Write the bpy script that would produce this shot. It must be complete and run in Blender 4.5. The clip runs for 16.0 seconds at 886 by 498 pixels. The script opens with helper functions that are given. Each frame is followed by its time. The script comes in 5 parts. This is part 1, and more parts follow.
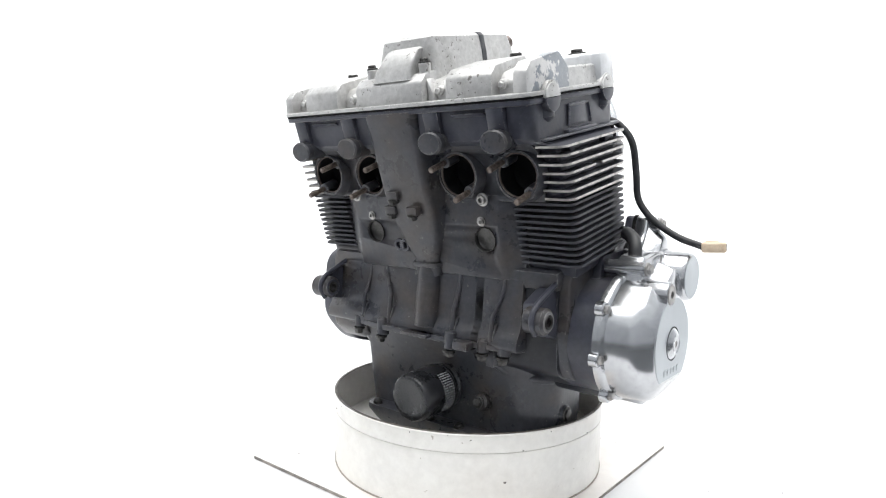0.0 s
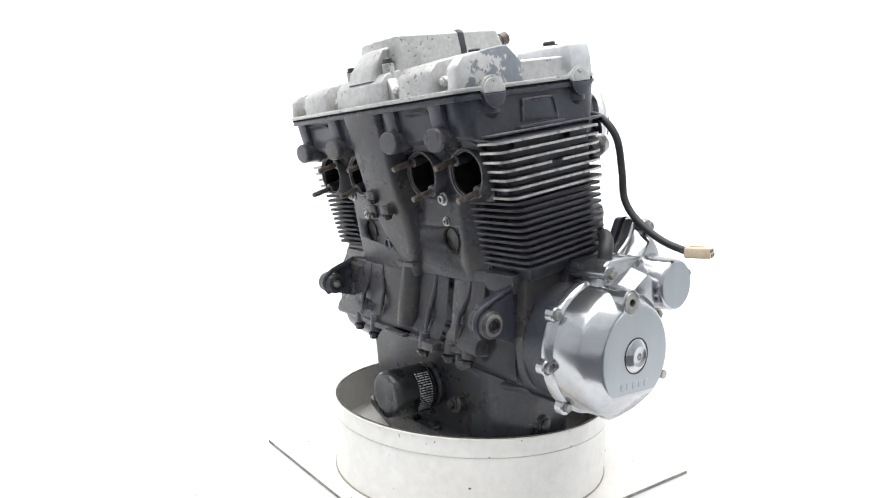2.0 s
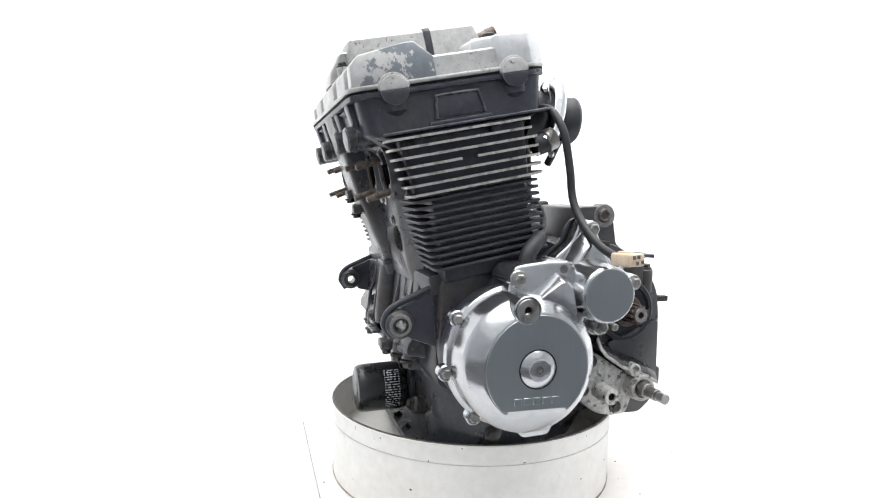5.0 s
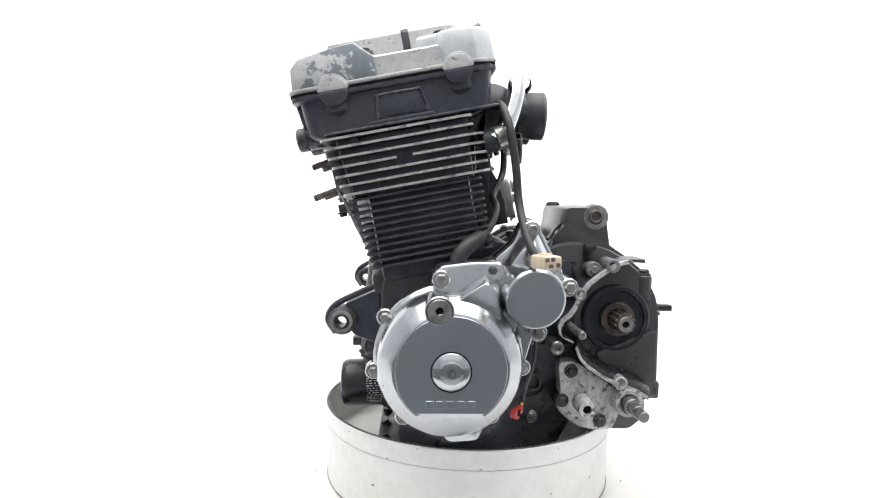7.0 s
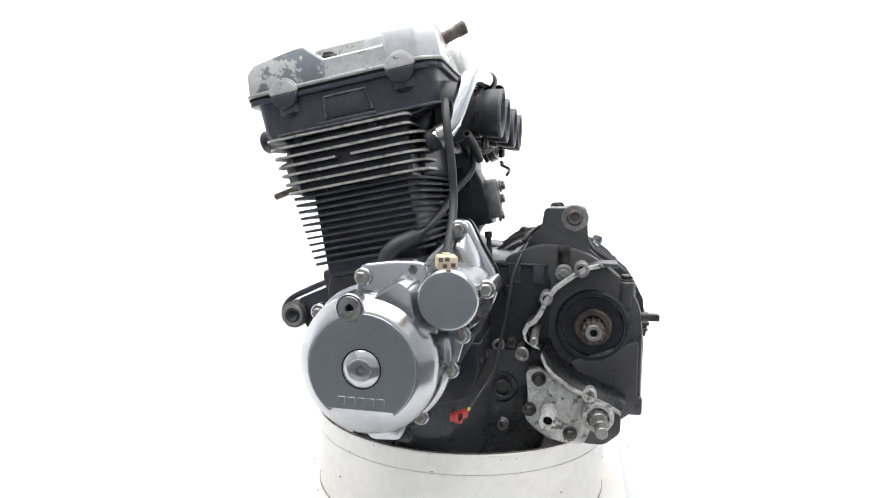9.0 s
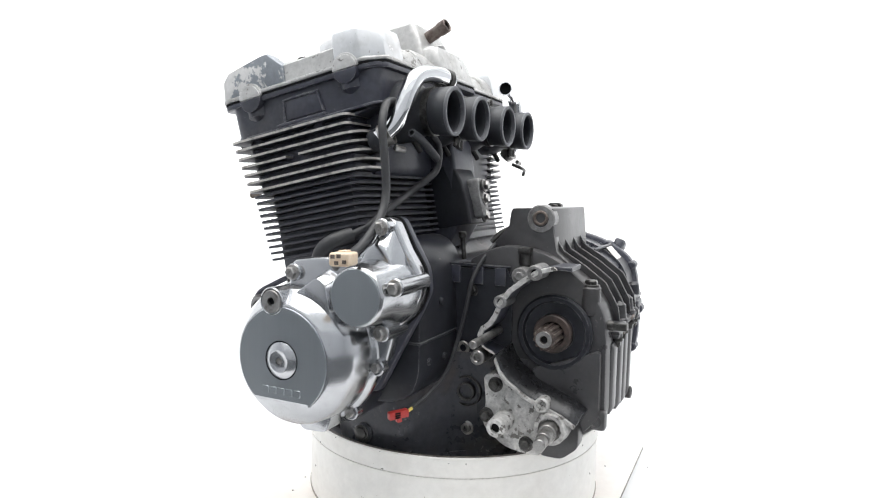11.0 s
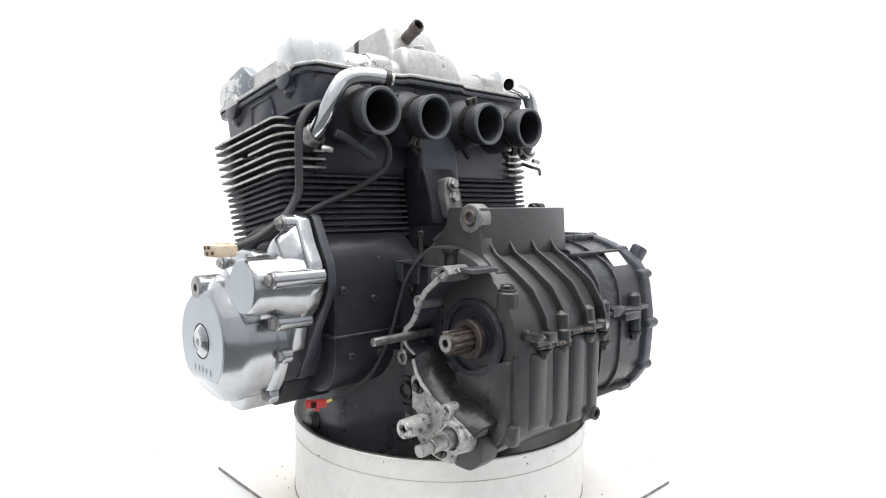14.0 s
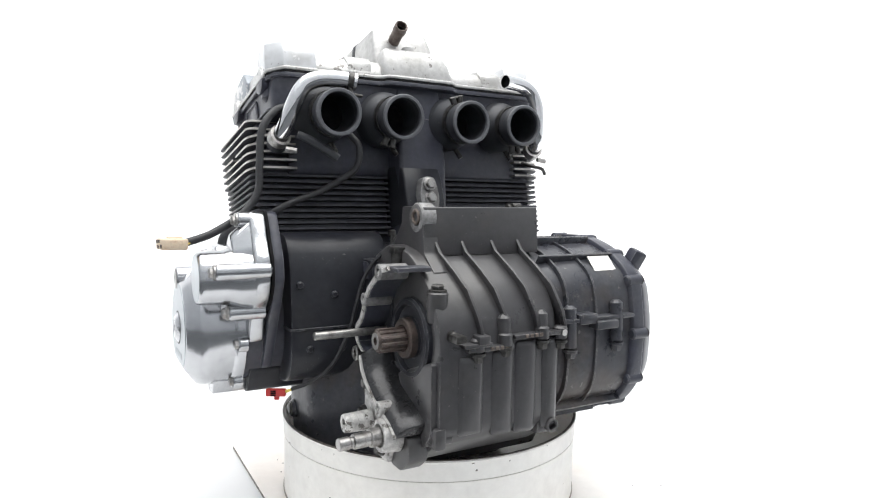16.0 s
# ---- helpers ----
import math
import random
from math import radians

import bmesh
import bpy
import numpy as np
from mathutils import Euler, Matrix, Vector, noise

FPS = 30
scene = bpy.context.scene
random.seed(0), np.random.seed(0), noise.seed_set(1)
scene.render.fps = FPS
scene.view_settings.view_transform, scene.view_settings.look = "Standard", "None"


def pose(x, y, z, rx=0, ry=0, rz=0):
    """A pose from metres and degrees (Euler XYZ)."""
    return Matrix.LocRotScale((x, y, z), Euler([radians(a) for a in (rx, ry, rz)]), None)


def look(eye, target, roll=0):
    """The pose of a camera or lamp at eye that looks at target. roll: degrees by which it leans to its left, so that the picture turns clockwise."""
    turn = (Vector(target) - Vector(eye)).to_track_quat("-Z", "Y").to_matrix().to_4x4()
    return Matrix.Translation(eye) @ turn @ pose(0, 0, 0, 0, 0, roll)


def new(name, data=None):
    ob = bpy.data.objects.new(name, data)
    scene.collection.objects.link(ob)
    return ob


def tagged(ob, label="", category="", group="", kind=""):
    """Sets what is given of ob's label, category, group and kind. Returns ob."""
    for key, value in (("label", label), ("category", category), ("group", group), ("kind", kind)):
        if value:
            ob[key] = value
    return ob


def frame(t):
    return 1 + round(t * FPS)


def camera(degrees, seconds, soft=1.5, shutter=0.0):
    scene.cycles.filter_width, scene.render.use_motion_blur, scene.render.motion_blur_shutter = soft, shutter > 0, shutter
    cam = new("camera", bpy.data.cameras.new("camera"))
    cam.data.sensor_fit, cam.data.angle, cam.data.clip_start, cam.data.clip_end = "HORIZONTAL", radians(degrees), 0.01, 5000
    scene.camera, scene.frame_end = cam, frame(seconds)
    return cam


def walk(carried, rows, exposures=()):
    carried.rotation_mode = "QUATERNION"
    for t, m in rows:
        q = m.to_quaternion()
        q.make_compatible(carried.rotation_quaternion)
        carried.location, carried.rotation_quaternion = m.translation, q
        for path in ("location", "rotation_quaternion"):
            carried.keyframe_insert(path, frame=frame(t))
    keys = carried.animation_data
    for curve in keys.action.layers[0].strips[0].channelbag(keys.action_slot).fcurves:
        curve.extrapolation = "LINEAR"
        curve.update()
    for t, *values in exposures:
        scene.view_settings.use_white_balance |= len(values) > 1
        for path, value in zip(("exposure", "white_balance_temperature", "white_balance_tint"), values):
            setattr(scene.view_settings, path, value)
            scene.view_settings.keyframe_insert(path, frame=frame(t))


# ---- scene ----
# The camera stands still; the board with the drum and the engine turns before it.
cam = camera(68.28, 16.0, soft=1.15)
EYE = pose(0.0, -0.95, 0.406, 90 - 5.251, -1.154, -0.704)
walk(cam, [(0.0, EYE), (16.0, EYE)])


def turn(t):
    """Degrees of the turntable at t seconds."""
    return -(6.9655 * t + 0.002946 * (t - 8.0) ** 2) - 39.5


# ---- light: ambient, a softbox above, an added glowing white surround, pale fill walls ----
world = bpy.data.worlds.new("ambient_light")
scene.world = world
world.use_nodes = True
world.node_tree.nodes["Background"].inputs["Color"].default_value = (0.93, 0.97, 1.0, 1)
world.node_tree.nodes["Background"].inputs["Strength"].default_value = 0.86
scene.view_settings.exposure = 0.32


def area_lamp(name, eye, target, sx, sy, watts, colour):
    lamp = bpy.data.lights.new(name, "AREA")
    lamp.shape, lamp.size, lamp.size_y, lamp.energy, lamp.color = "RECTANGLE", sx, sy, watts, colour
    ob = new(name, lamp)
    ob.matrix_world = look(eye, target)
    return ob


area_lamp("softbox_above", (0.0, -0.15, 2.1), (0, 0.05, 0), 2.4, 2.0, 50, (1.0, 0.99, 0.97))


# ---- materials ----
def material(name, colour, rough=0.5, metal=0.0, second=None, scale=30.0, amount=0.5, sharp=0.15, bump=0.0, bump_scale=400.0,
             rough2=None, streak=(1, 1, 1), coat=0.0, emit=0.0, spread=0.0, third=None, third_scale=8.0, third_at=0.62, metal2=None,
             wear=None, wear_width=0.0015, fleck=None, fleck_at=0.66, fleck_scale=260.0, spec=0.5):
    """A procedural surface: a base colour, worn patches of a second colour, broad stains of a third, fine relief."""
    m = bpy.data.materials.new(name)
    m.use_nodes = True
    nt = m.node_tree
    bs = nt.nodes["Principled BSDF"]
    L = nt.links.new

    def node(kind, **kw):
        n = nt.nodes.new(kind)
        for k, v in kw.items():
            n.inputs[k].default_value = v
        return n
    co = nt.nodes.new("ShaderNodeTexCoord")
    mp = node("ShaderNodeMapping", Scale=streak)
    L(co.outputs["Object"], mp.inputs["Vector"])
    bs.inputs["Roughness"].default_value = rough
    bs.inputs["Metallic"].default_value = metal
    bs.inputs["Coat Weight"].default_value = coat
    bs.inputs["Specular IOR Level"].default_value = spec
    c1 = nt.nodes.new("ShaderNodeRGB")
    c1.outputs[0].default_value = (*colour, 1)
    out = c1.outputs[0]
    fine = node("ShaderNodeTexNoise", Scale=scale * 9, Detail=4.0, Roughness=0.65)
    L(mp.outputs[0], fine.inputs["Vector"])
    if second:
        nz = node("ShaderNodeTexNoise", Scale=scale, Detail=7.0, Roughness=0.68)
        L(mp.outputs[0], nz.inputs["Vector"])
        ramp = node("ShaderNodeMapRange")
        ramp.inputs["From Min"].default_value = 1 - amount - sharp / 2
        ramp.inputs["From Max"].default_value = 1 - amount + sharp / 2
        L(nz.outputs["Fac"], ramp.inputs["Value"])
        mix = nt.nodes.new("ShaderNodeMix")
        mix.data_type = "RGBA"
        L(ramp.outputs[0], mix.inputs["Factor"])
        L(out, mix.inputs["A"])
        mix.inputs["B"].default_value = (*second, 1)
        out = mix.outputs["Result"]
        for key, a, b in (("Roughness", rough, rough2), ("Metallic", metal, metal2)):
            if b is not None:
                r = node("ShaderNodeMapRange")
                r.inputs["To Min"].default_value, r.inputs["To Max"].default_value = a, b
                L(ramp.outputs[0], r.inputs["Value"])
                L(r.outputs[0], bs.inputs[key])
    if third:
        nz = node("ShaderNodeTexNoise", Scale=third_scale, Detail=5.0, Roughness=0.6)
        L(co.outputs["Object"], nz.inputs["Vector"])
        ramp = node("ShaderNodeMapRange")
        ramp.inputs["From Min"].default_value, ramp.inputs["From Max"].default_value = third_at - 0.1, third_at + 0.12
        L(nz.outputs["Fac"], ramp.inputs["Value"])
        mix = nt.nodes.new("ShaderNodeMix")
        mix.data_type = "RGBA"
        L(ramp.outputs[0], mix.inputs["Factor"])
        L(out, mix.inputs["A"])
        mix.inputs["B"].default_value = (*third, 1)
        out = mix.outputs["Result"]
    def over(mask, colour, out):
        mix = nt.nodes.new("ShaderNodeMix")
        mix.data_type = "RGBA"
        L(mask, mix.inputs["Factor"])
        L(out, mix.inputs["A"])
        mix.inputs["B"].default_value = (*colour, 1)
        return mix.outputs["Result"]

    def band(value, lo, hi):
        r = node("ShaderNodeMapRange")
        r.inputs["From Min"].default_value, r.inputs["From Max"].default_value = lo, hi
        L(value, r.inputs["Value"])
        return r.outputs[0]
    if fleck:
        # small chips and dust, thicker in some patches than in others
        a = node("ShaderNodeTexNoise", Scale=fleck_scale, Detail=3.0, Roughness=0.6)
        b = node("ShaderNodeTexNoise", Scale=fleck_scale * 0.09, Detail=3.0)
        for n in (a, b):
            L(co.outputs["Object"], n.inputs["Vector"])
        m1 = nt.nodes.new("ShaderNodeMath")
        m1.operation = "MULTIPLY_ADD"
        L(b.outputs["Fac"], m1.inputs[0])
        m1.inputs[1].default_value = 0.35
        L(a.outputs["Fac"], m1.inputs[2])
        out = over(band(m1.outputs[0], fleck_at + 0.175, fleck_at + 0.205), fleck, out)
    if wear:
        # paint rubbed off along the edges
        bv = node("ShaderNodeBevel", Radius=wear_width)
        bv.samples = 4
        ge = nt.nodes.new("ShaderNodeNewGeometry")
        dt = nt.nodes.new("ShaderNodeVectorMath")
        dt.operation = "DOT_PRODUCT"
        L(bv.outputs[0], dt.inputs[0])
        L(ge.outputs["Normal"], dt.inputs[1])
        rim = band(dt.outputs["Value"], 0.985, 0.9)
        nz = node("ShaderNodeTexNoise", Scale=75.0, Detail=4.0, Roughness=0.7)
        L(co.outputs["Object"], nz.inputs["Vector"])
        m2 = nt.nodes.new("ShaderNodeMath")
        m2.operation = "MULTIPLY"
        L(rim, m2.inputs[0])
        L(band(nz.outputs["Fac"], 0.42, 0.58), m2.inputs[1])
        out = over(m2.outputs[0], wear, out)
    # fine grain of the value
    hsv = nt.nodes.new("ShaderNodeHueSaturation")
    gr = node("ShaderNodeMapRange")
    gr.inputs["From Min"].default_value, gr.inputs["From Max"].default_value = 0.3, 0.7
    gr.inputs["To Min"].default_value, gr.inputs["To Max"].default_value = 1 - spread, 1 + spread
    L(fine.outputs["Fac"], gr.inputs["Value"])
    L(gr.outputs[0], hsv.inputs["Value"])
    L(out, hsv.inputs["Color"])
    L(hsv.outputs[0], bs.inputs["Base Color"])
    if bump:
        nb = node("ShaderNodeTexNoise", Scale=bump_scale, Detail=3.0)
        L(mp.outputs[0], nb.inputs["Vector"])
        bp = node("ShaderNodeBump", Strength=bump, Distance=0.001)
        L(nb.outputs["Fac"], bp.inputs["Height"])
        L(bp.outputs[0], bs.inputs["Normal"])
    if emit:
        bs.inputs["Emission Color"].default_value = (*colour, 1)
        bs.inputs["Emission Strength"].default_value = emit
    return m


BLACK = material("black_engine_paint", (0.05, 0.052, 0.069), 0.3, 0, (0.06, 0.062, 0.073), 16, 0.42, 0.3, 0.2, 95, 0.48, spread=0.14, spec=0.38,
                 third=(0.08, 0.078, 0.082), third_scale=9, third_at=0.64, wear=(0.27, 0.27, 0.28), wear_width=0.0014, fleck=(0.14, 0.14, 0.145), fleck_at=0.725)
# Much darker than BLACK, for case parts at the rear and low down.
DEEPBLACK = material("deeper_black_paint", (0.02, 0.021, 0.027), 0.3, 0, (0.03, 0.031, 0.036), 12, 0.44, 0.35, 0.1, 60, 0.42, spread=0.15, spec=0.3,
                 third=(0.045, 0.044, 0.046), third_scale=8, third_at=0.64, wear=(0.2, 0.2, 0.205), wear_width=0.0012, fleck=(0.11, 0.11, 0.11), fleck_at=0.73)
CASE = material("dusty_black_casting", (0.041, 0.043, 0.052), 0.26, 0, (0.066, 0.066, 0.073), 18, 0.46, 0.28, 0.42, 95, 0.5, spread=0.18, spec=0.42,
                third=(0.07, 0.06, 0.055), third_scale=13, third_at=0.56, wear=(0.26, 0.255, 0.25), wear_width=0.0014, fleck=(0.16, 0.155, 0.15), fleck_at=0.695, fleck_scale=170)
GEAR = material("satin_brown_black_casting", (0.05, 0.049, 0.052), 0.27, 0, (0.067, 0.065, 0.067), 13, 0.46, 0.4, 0.16, 120, 0.42, spread=0.1,
                third=(0.076, 0.071, 0.068), third_scale=10, third_at=0.62, wear=(0.19, 0.18, 0.175), wear_width=0.001, fleck=(0.14, 0.135, 0.13), fleck_at=0.725)
FIN = material("black_fin_paint", (0.078, 0.08, 0.094), 0.5, 0, (0.08, 0.081, 0.09), 40, 0.45, 0.2, 0.15, 900, spread=0.15, fleck=(0.12, 0.12, 0.12), fleck_at=0.7, spec=0.2)
EDGE = material("machined_fin_edge", (0.55, 0.53, 0.5), 0.4, 0.75, (0.16, 0.15, 0.14), 60, 0.42, 0.2, 0.15, 900, streak=(0.3, 1, 1), spread=0.2)
DULL = material("worn_fin_edge", (0.072, 0.073, 0.084), 0.5, 0.0, (0.045, 0.045, 0.052), 50, 0.5, 0.2, 0.1, 900, spread=0.15, spec=0.2)
COVER = material("worn_silver_paint", (0.53, 0.525, 0.515), 0.3, 0.35, (0.47, 0.465, 0.46), 19, 0.48, 0.22, 0.32, 90, 0.46, spread=0.14,
                 third=(0.36, 0.35, 0.335), third_scale=30, third_at=0.6, wear=(0.85, 0.84, 0.82), wear_width=0.0018, fleck=(0.2, 0.19, 0.18), fleck_at=0.645, fleck_scale=170)
FLAKE = material("flaking_silver_paint", (0.64, 0.63, 0.62), 0.3, 0.3, (0.25, 0.27, 0.295), 15, 0.5, 0.015, 0.2, 420, 0.3, spread=0.1,
                 wear=(0.85, 0.84, 0.82), wear_width=0.0018, fleck=(0.36, 0.35, 0.34), fleck_at=0.66, fleck_scale=190)
SILVER = material("smooth_silver_paint", (0.74, 0.75, 0.765), 0.2, 0.3, (0.66, 0.665, 0.675), 12, 0.45, 0.3, 0.08, 200, 0.3, spread=0.06, third=(0.52, 0.51, 0.5), third_scale=24, third_at=0.64,
                  wear=(0.87, 0.86, 0.85), wear_width=0.0018, fleck=(0.4, 0.39, 0.38), fleck_at=0.69, fleck_scale=210)
POLISH = material("polished_aluminium", (0.52, 0.527, 0.545), 0.17, 0.95, (0.44, 0.447, 0.46), 14, 0.45, 0.35, 0.06, 120, 0.25, spread=0.07, fleck=(0.27, 0.27, 0.27), fleck_at=0.73)
BRUSH = material("brushed_aluminium", (0.39, 0.42, 0.445), 0.3, 0.95, (0.43, 0.455, 0.475), 9, 0.5, 0.5, 0.05, 500, 0.34, streak=(1, 1, 0.06), spread=0.035)
CHROME = material("chrome_plate", (0.82, 0.82, 0.83), 0.07, 1.0, (0.7, 0.7, 0.7), 30, 0.35, 0.3, 0.0, spread=0.03)
ALLOY = material("stained_cast_alloy", (0.58, 0.57, 0.555), 0.5, 0.3, (0.3, 0.29, 0.28), 20, 0.44, 0.2, 0.4, 500, 0.7, spread=0.3, fleck=(0.16, 0.15, 0.14), fleck_at=0.6, fleck_scale=120)
STEEL = material("bolt_steel", (0.4, 0.39, 0.38), 0.35, 0.85, (0.2, 0.19, 0.18), 90, 0.45, 0.2, 0.1, 900, spread=0.15)
DARKSTEEL = material("oily_dark_steel", (0.09, 0.088, 0.085), 0.35, 0.7, (0.04, 0.038, 0.036), 90, 0.5, 0.2, 0.15, 900, spread=0.2)
OILY = material("oily_alloy", (0.03, 0.03, 0.033), 0.16, 0.2, (0.02, 0.02, 0.022), 40, 0.55, 0.15, 0.5, 110, 0.28, spread=0.2)
BRONZE = material("browned_steel", (0.18, 0.15, 0.132), 0.4, 0.5, (0.1, 0.075, 0.068), 70, 0.5, 0.2, 0.2, 700, spread=0.2)
RUST = material("rusty_steel", (0.24, 0.2, 0.175), 0.55, 0.4, (0.11, 0.085, 0.072), 120, 0.5, 0.2, 0.3, 900, spread=0.3)
RUBBER = material("aged_black_rubber", (0.031, 0.033, 0.039), 0.45, 0, (0.045, 0.047, 0.053), 14, 0.45, 0.3, 0.1, 400, 0.58, spread=0.1, wear=(0.17, 0.175, 0.18), wear_width=0.002, fleck=(0.09, 0.09, 0.092), fleck_at=0.7)
GREYED = material("greyed_rubber", (0.13, 0.135, 0.148), 0.5, 0, (0.09, 0.094, 0.104), 40, 0.5, 0.3, 0.1, 400, 0.6, spread=0.12, fleck=(0.15, 0.15, 0.155), fleck_at=0.7)
# Near-black that holds the shade of bores, grooves and sockets; also colours gaskets.
HOLLOW = material("hollow_shade_gasket_black", (0.008, 0.008, 0.009), 0.8, 0, (0.018, 0.017, 0.017), 40, 0.4, 0.2, spread=0.2, spec=0.15)
SLEEVE = material("black_cable_sleeve", (0.022, 0.023, 0.026), 0.5, 0, (0.035, 0.035, 0.037), 60, 0.5, 0.3, spread=0.1)
CREAM = material("cream_plastic", (0.74, 0.6, 0.45), 0.45, 0, (0.6, 0.42, 0.27), 60, 0.42, 0.2, spread=0.08)
RED = material("red_plastic", (0.5, 0.045, 0.04), 0.4, 0, (0.45, 0.03, 0.025), 80, 0.45, 0.2, spread=0.1)
YELLOW = material("yellow_wire", (0.7, 0.55, 0.12), 0.4, spread=0.1)
INK = material("white_print", (0.75, 0.77, 0.78), 0.5, spread=0.2)
CANISTER = material("black_gloss_enamel", (0.012, 0.013, 0.015), 0.25, 0, (0.022, 0.022, 0.025), 30, 0.45, 0.2, 0.05, 300, 0.35, spread=0.1)
DRUM = material("white_drum_paint", (0.87, 0.85, 0.81), 0.38, 0, (0.77, 0.745, 0.7), 9, 0.42, 0.25, 0.06, 120, 0.5, spread=0.04,
                third=(0.86, 0.85, 0.82), third_scale=5, fleck=(0.5, 0.46, 0.4), fleck_at=0.74, fleck_scale=120)
TENSION = material("grey_stained_casting", (0.32, 0.317, 0.318), 0.45, 0.3, (0.13, 0.125, 0.122), 30, 0.5, 0.25, 0.3, 400, 0.6, spread=0.2, wear=(0.4, 0.39, 0.38))
SEAL = material("rust_brown_seal", (0.1, 0.075, 0.065), 0.5, 0.3, (0.05, 0.04, 0.036), 90, 0.5, 0.2, 0.3, 700, spread=0.25)
FOOT = material("dark_foot_rim", (0.4, 0.36, 0.32), 0.6, 0, (0.2, 0.17, 0.15), 30, 0.45, 0.25, spread=0.2)
SEAM = material("drum_seam", (0.74, 0.72, 0.68), 0.6, 0, (0.5, 0.48, 0.44), 40, 0.38, 0.2, spread=0.2)
CHIP = material("bare_chipped_edge", (0.2, 0.18, 0.16), 0.6, 0.2, (0.07, 0.06, 0.055), 90, 0.5, 0.2, spread=0.3)
BOARD = material("white_laminate_board", (0.86, 0.83, 0.8), 0.5, 0, (0.82, 0.77, 0.73), 7, 0.45, 0.3, spread=0.03,
                 third=(0.8, 0.74, 0.69), third_scale=6, third_at=0.6)
# Edge faces darker than the top, in mottled tones.
BOARDEDGE = material("dark_board_edge", (0.19, 0.175, 0.16), 0.7, 0, (0.42, 0.38, 0.34), 60, 0.45, 0.2, spread=0.3)
SHEET = material("white_floor_sheet", (0.8, 0.8, 0.805), 0.8, 0, (0.78, 0.78, 0.785), 3, 0.5, 0.4, spread=0.01)
# The cloth gives off light itself so that it burns out white.
GLOWCLOTH = material("glowing_white_cloth", (0.9, 0.9, 0.9), 0.9, 0, (0.88, 0.88, 0.885), 3, 0.5, 0.4, spread=0.01, emit=0.42)
ROOMFLOOR = material("dark_room_floor", (0.09, 0.095, 0.105), 0.7, 0, (0.08, 0.085, 0.09), 2, 0.5, 0.4, spread=0.05)
# Walls out of view, made pale to bounce fill light onto the engine.
ROOM = material("pale_fill_wall", (0.78, 0.79, 0.81), 0.8, 0, (0.75, 0.76, 0.78), 2, 0.5, 0.4, spread=0.05)


# ---- mesh tools ----
def join(*bms):
    """One bmesh of several."""
    out = bms[0]
    for b in bms[1:]:
        me = bpy.data.meshes.new("tmp")
        b.to_mesh(me)
        b.free()
        out.from_mesh(me)
        bpy.data.meshes.remove(me)
    return out


def moved(bm, m):
    bmesh.ops.transform(bm, matrix=m, verts=bm.verts)
    return bm


def soft(bm, w, seg=2, angle=28):
    """Round off the sharp edges."""
    if w > 0:
        bmesh.ops.recalc_face_normals(bm, faces=bm.faces)
        es = [e for e in bm.edges if len(e.link_faces) == 2 and e.calc_face_angle(0) > radians(angle)]
        bmesh.ops.bevel(bm, geom=es, offset=w, segments=seg, profile=0.5, affect="EDGES", clamp_overlap=True)
    return bm


def mesh_of(bm, name, mats):
    bmesh.ops.recalc_face_normals(bm, faces=bm.faces)
    for f in bm.faces:
        f.smooth = True
    for e in bm.edges:
        if len(e.link_faces) == 2 and e.calc_face_angle(0) > radians(38):
            e.smooth = False
    me = bpy.data.meshes.new(name)
    bm.to_mesh(me)
    bm.free()
    for m in mats if isinstance(mats, (list, tuple)) else [mats]:
        me.materials.append(m)
    return me


def part(name, bm, mats, parent=None, label=""):
    """One mesh object under a thing or a part."""
    ob = new(name, mesh_of(bm, name, mats))
    ob.parent = parent
    return tagged(ob, label) if label else ob


AX = {"X": Matrix(((0, 0, 1, 0), (1, 0, 0, 0), (0, 1, 0, 0), (0, 0, 0, 1))),
      "Y": Matrix(((1, 0, 0, 0), (0, 0, 1, 0), (0, 1, 0, 0), (0, 0, 0, 1))), "Z": Matrix.Identity(4)}


def prism(profile, axis, lo, hi, w=0.0, seg=2, taper=1.0):
    """A profile drawn in the plane across an axis (X: y, z; Y: x, z; Z: x, y), pulled from lo to hi."""
    bm = bmesh.new()
    n = len(profile)
    cx, cy = sum(p[0] for p in profile) / n, sum(p[1] for p in profile) / n
    a = [bm.verts.new((p[0], p[1], lo)) for p in profile]
    b = [bm.verts.new((cx + (p[0] - cx) * taper, cy + (p[1] - cy) * taper, hi)) for p in profile]
    bm.faces.new(a[::-1])
    bm.faces.new(b)
    for i in range(n):
        bm.faces.new((a[i], a[(i + 1) % n], b[(i + 1) % n], b[i]))
    moved(bm, AX[axis])
    return soft(bm, w, seg)


def box(x0, x1, y0, y1, z0, z1, w=0.0, seg=2):
    return prism([(x0, y0), (x1, y0), (x1, y1), (x0, y1)], "Z", z0, z1, w, seg)


def along(p, d):
    """A frame at p whose z points along d."""
    return Matrix.Translation(p) @ Vector(d).to_track_quat("Z", "Y").to_matrix().to_4x4()


def lathe(profile, m, n=32, cap=True):
    """A profile of (radius, height) turned round the z of the frame m."""
    bm = bmesh.new()
    rings = [[bm.verts.new((r * math.cos(2 * math.pi * i / n), r * math.sin(2 * math.pi * i / n), h)) for i in range(n)] for r, h in profile]
    for a, b in zip(rings, rings[1:]):
        for i in range(n):
            bm.faces.new((a[i], a[(i + 1) % n], b[(i + 1) % n], b[i]))
    if cap:
        bm.faces.new(rings[0][::-1])
        bm.faces.new(rings[-1])
    return moved(bm, m)


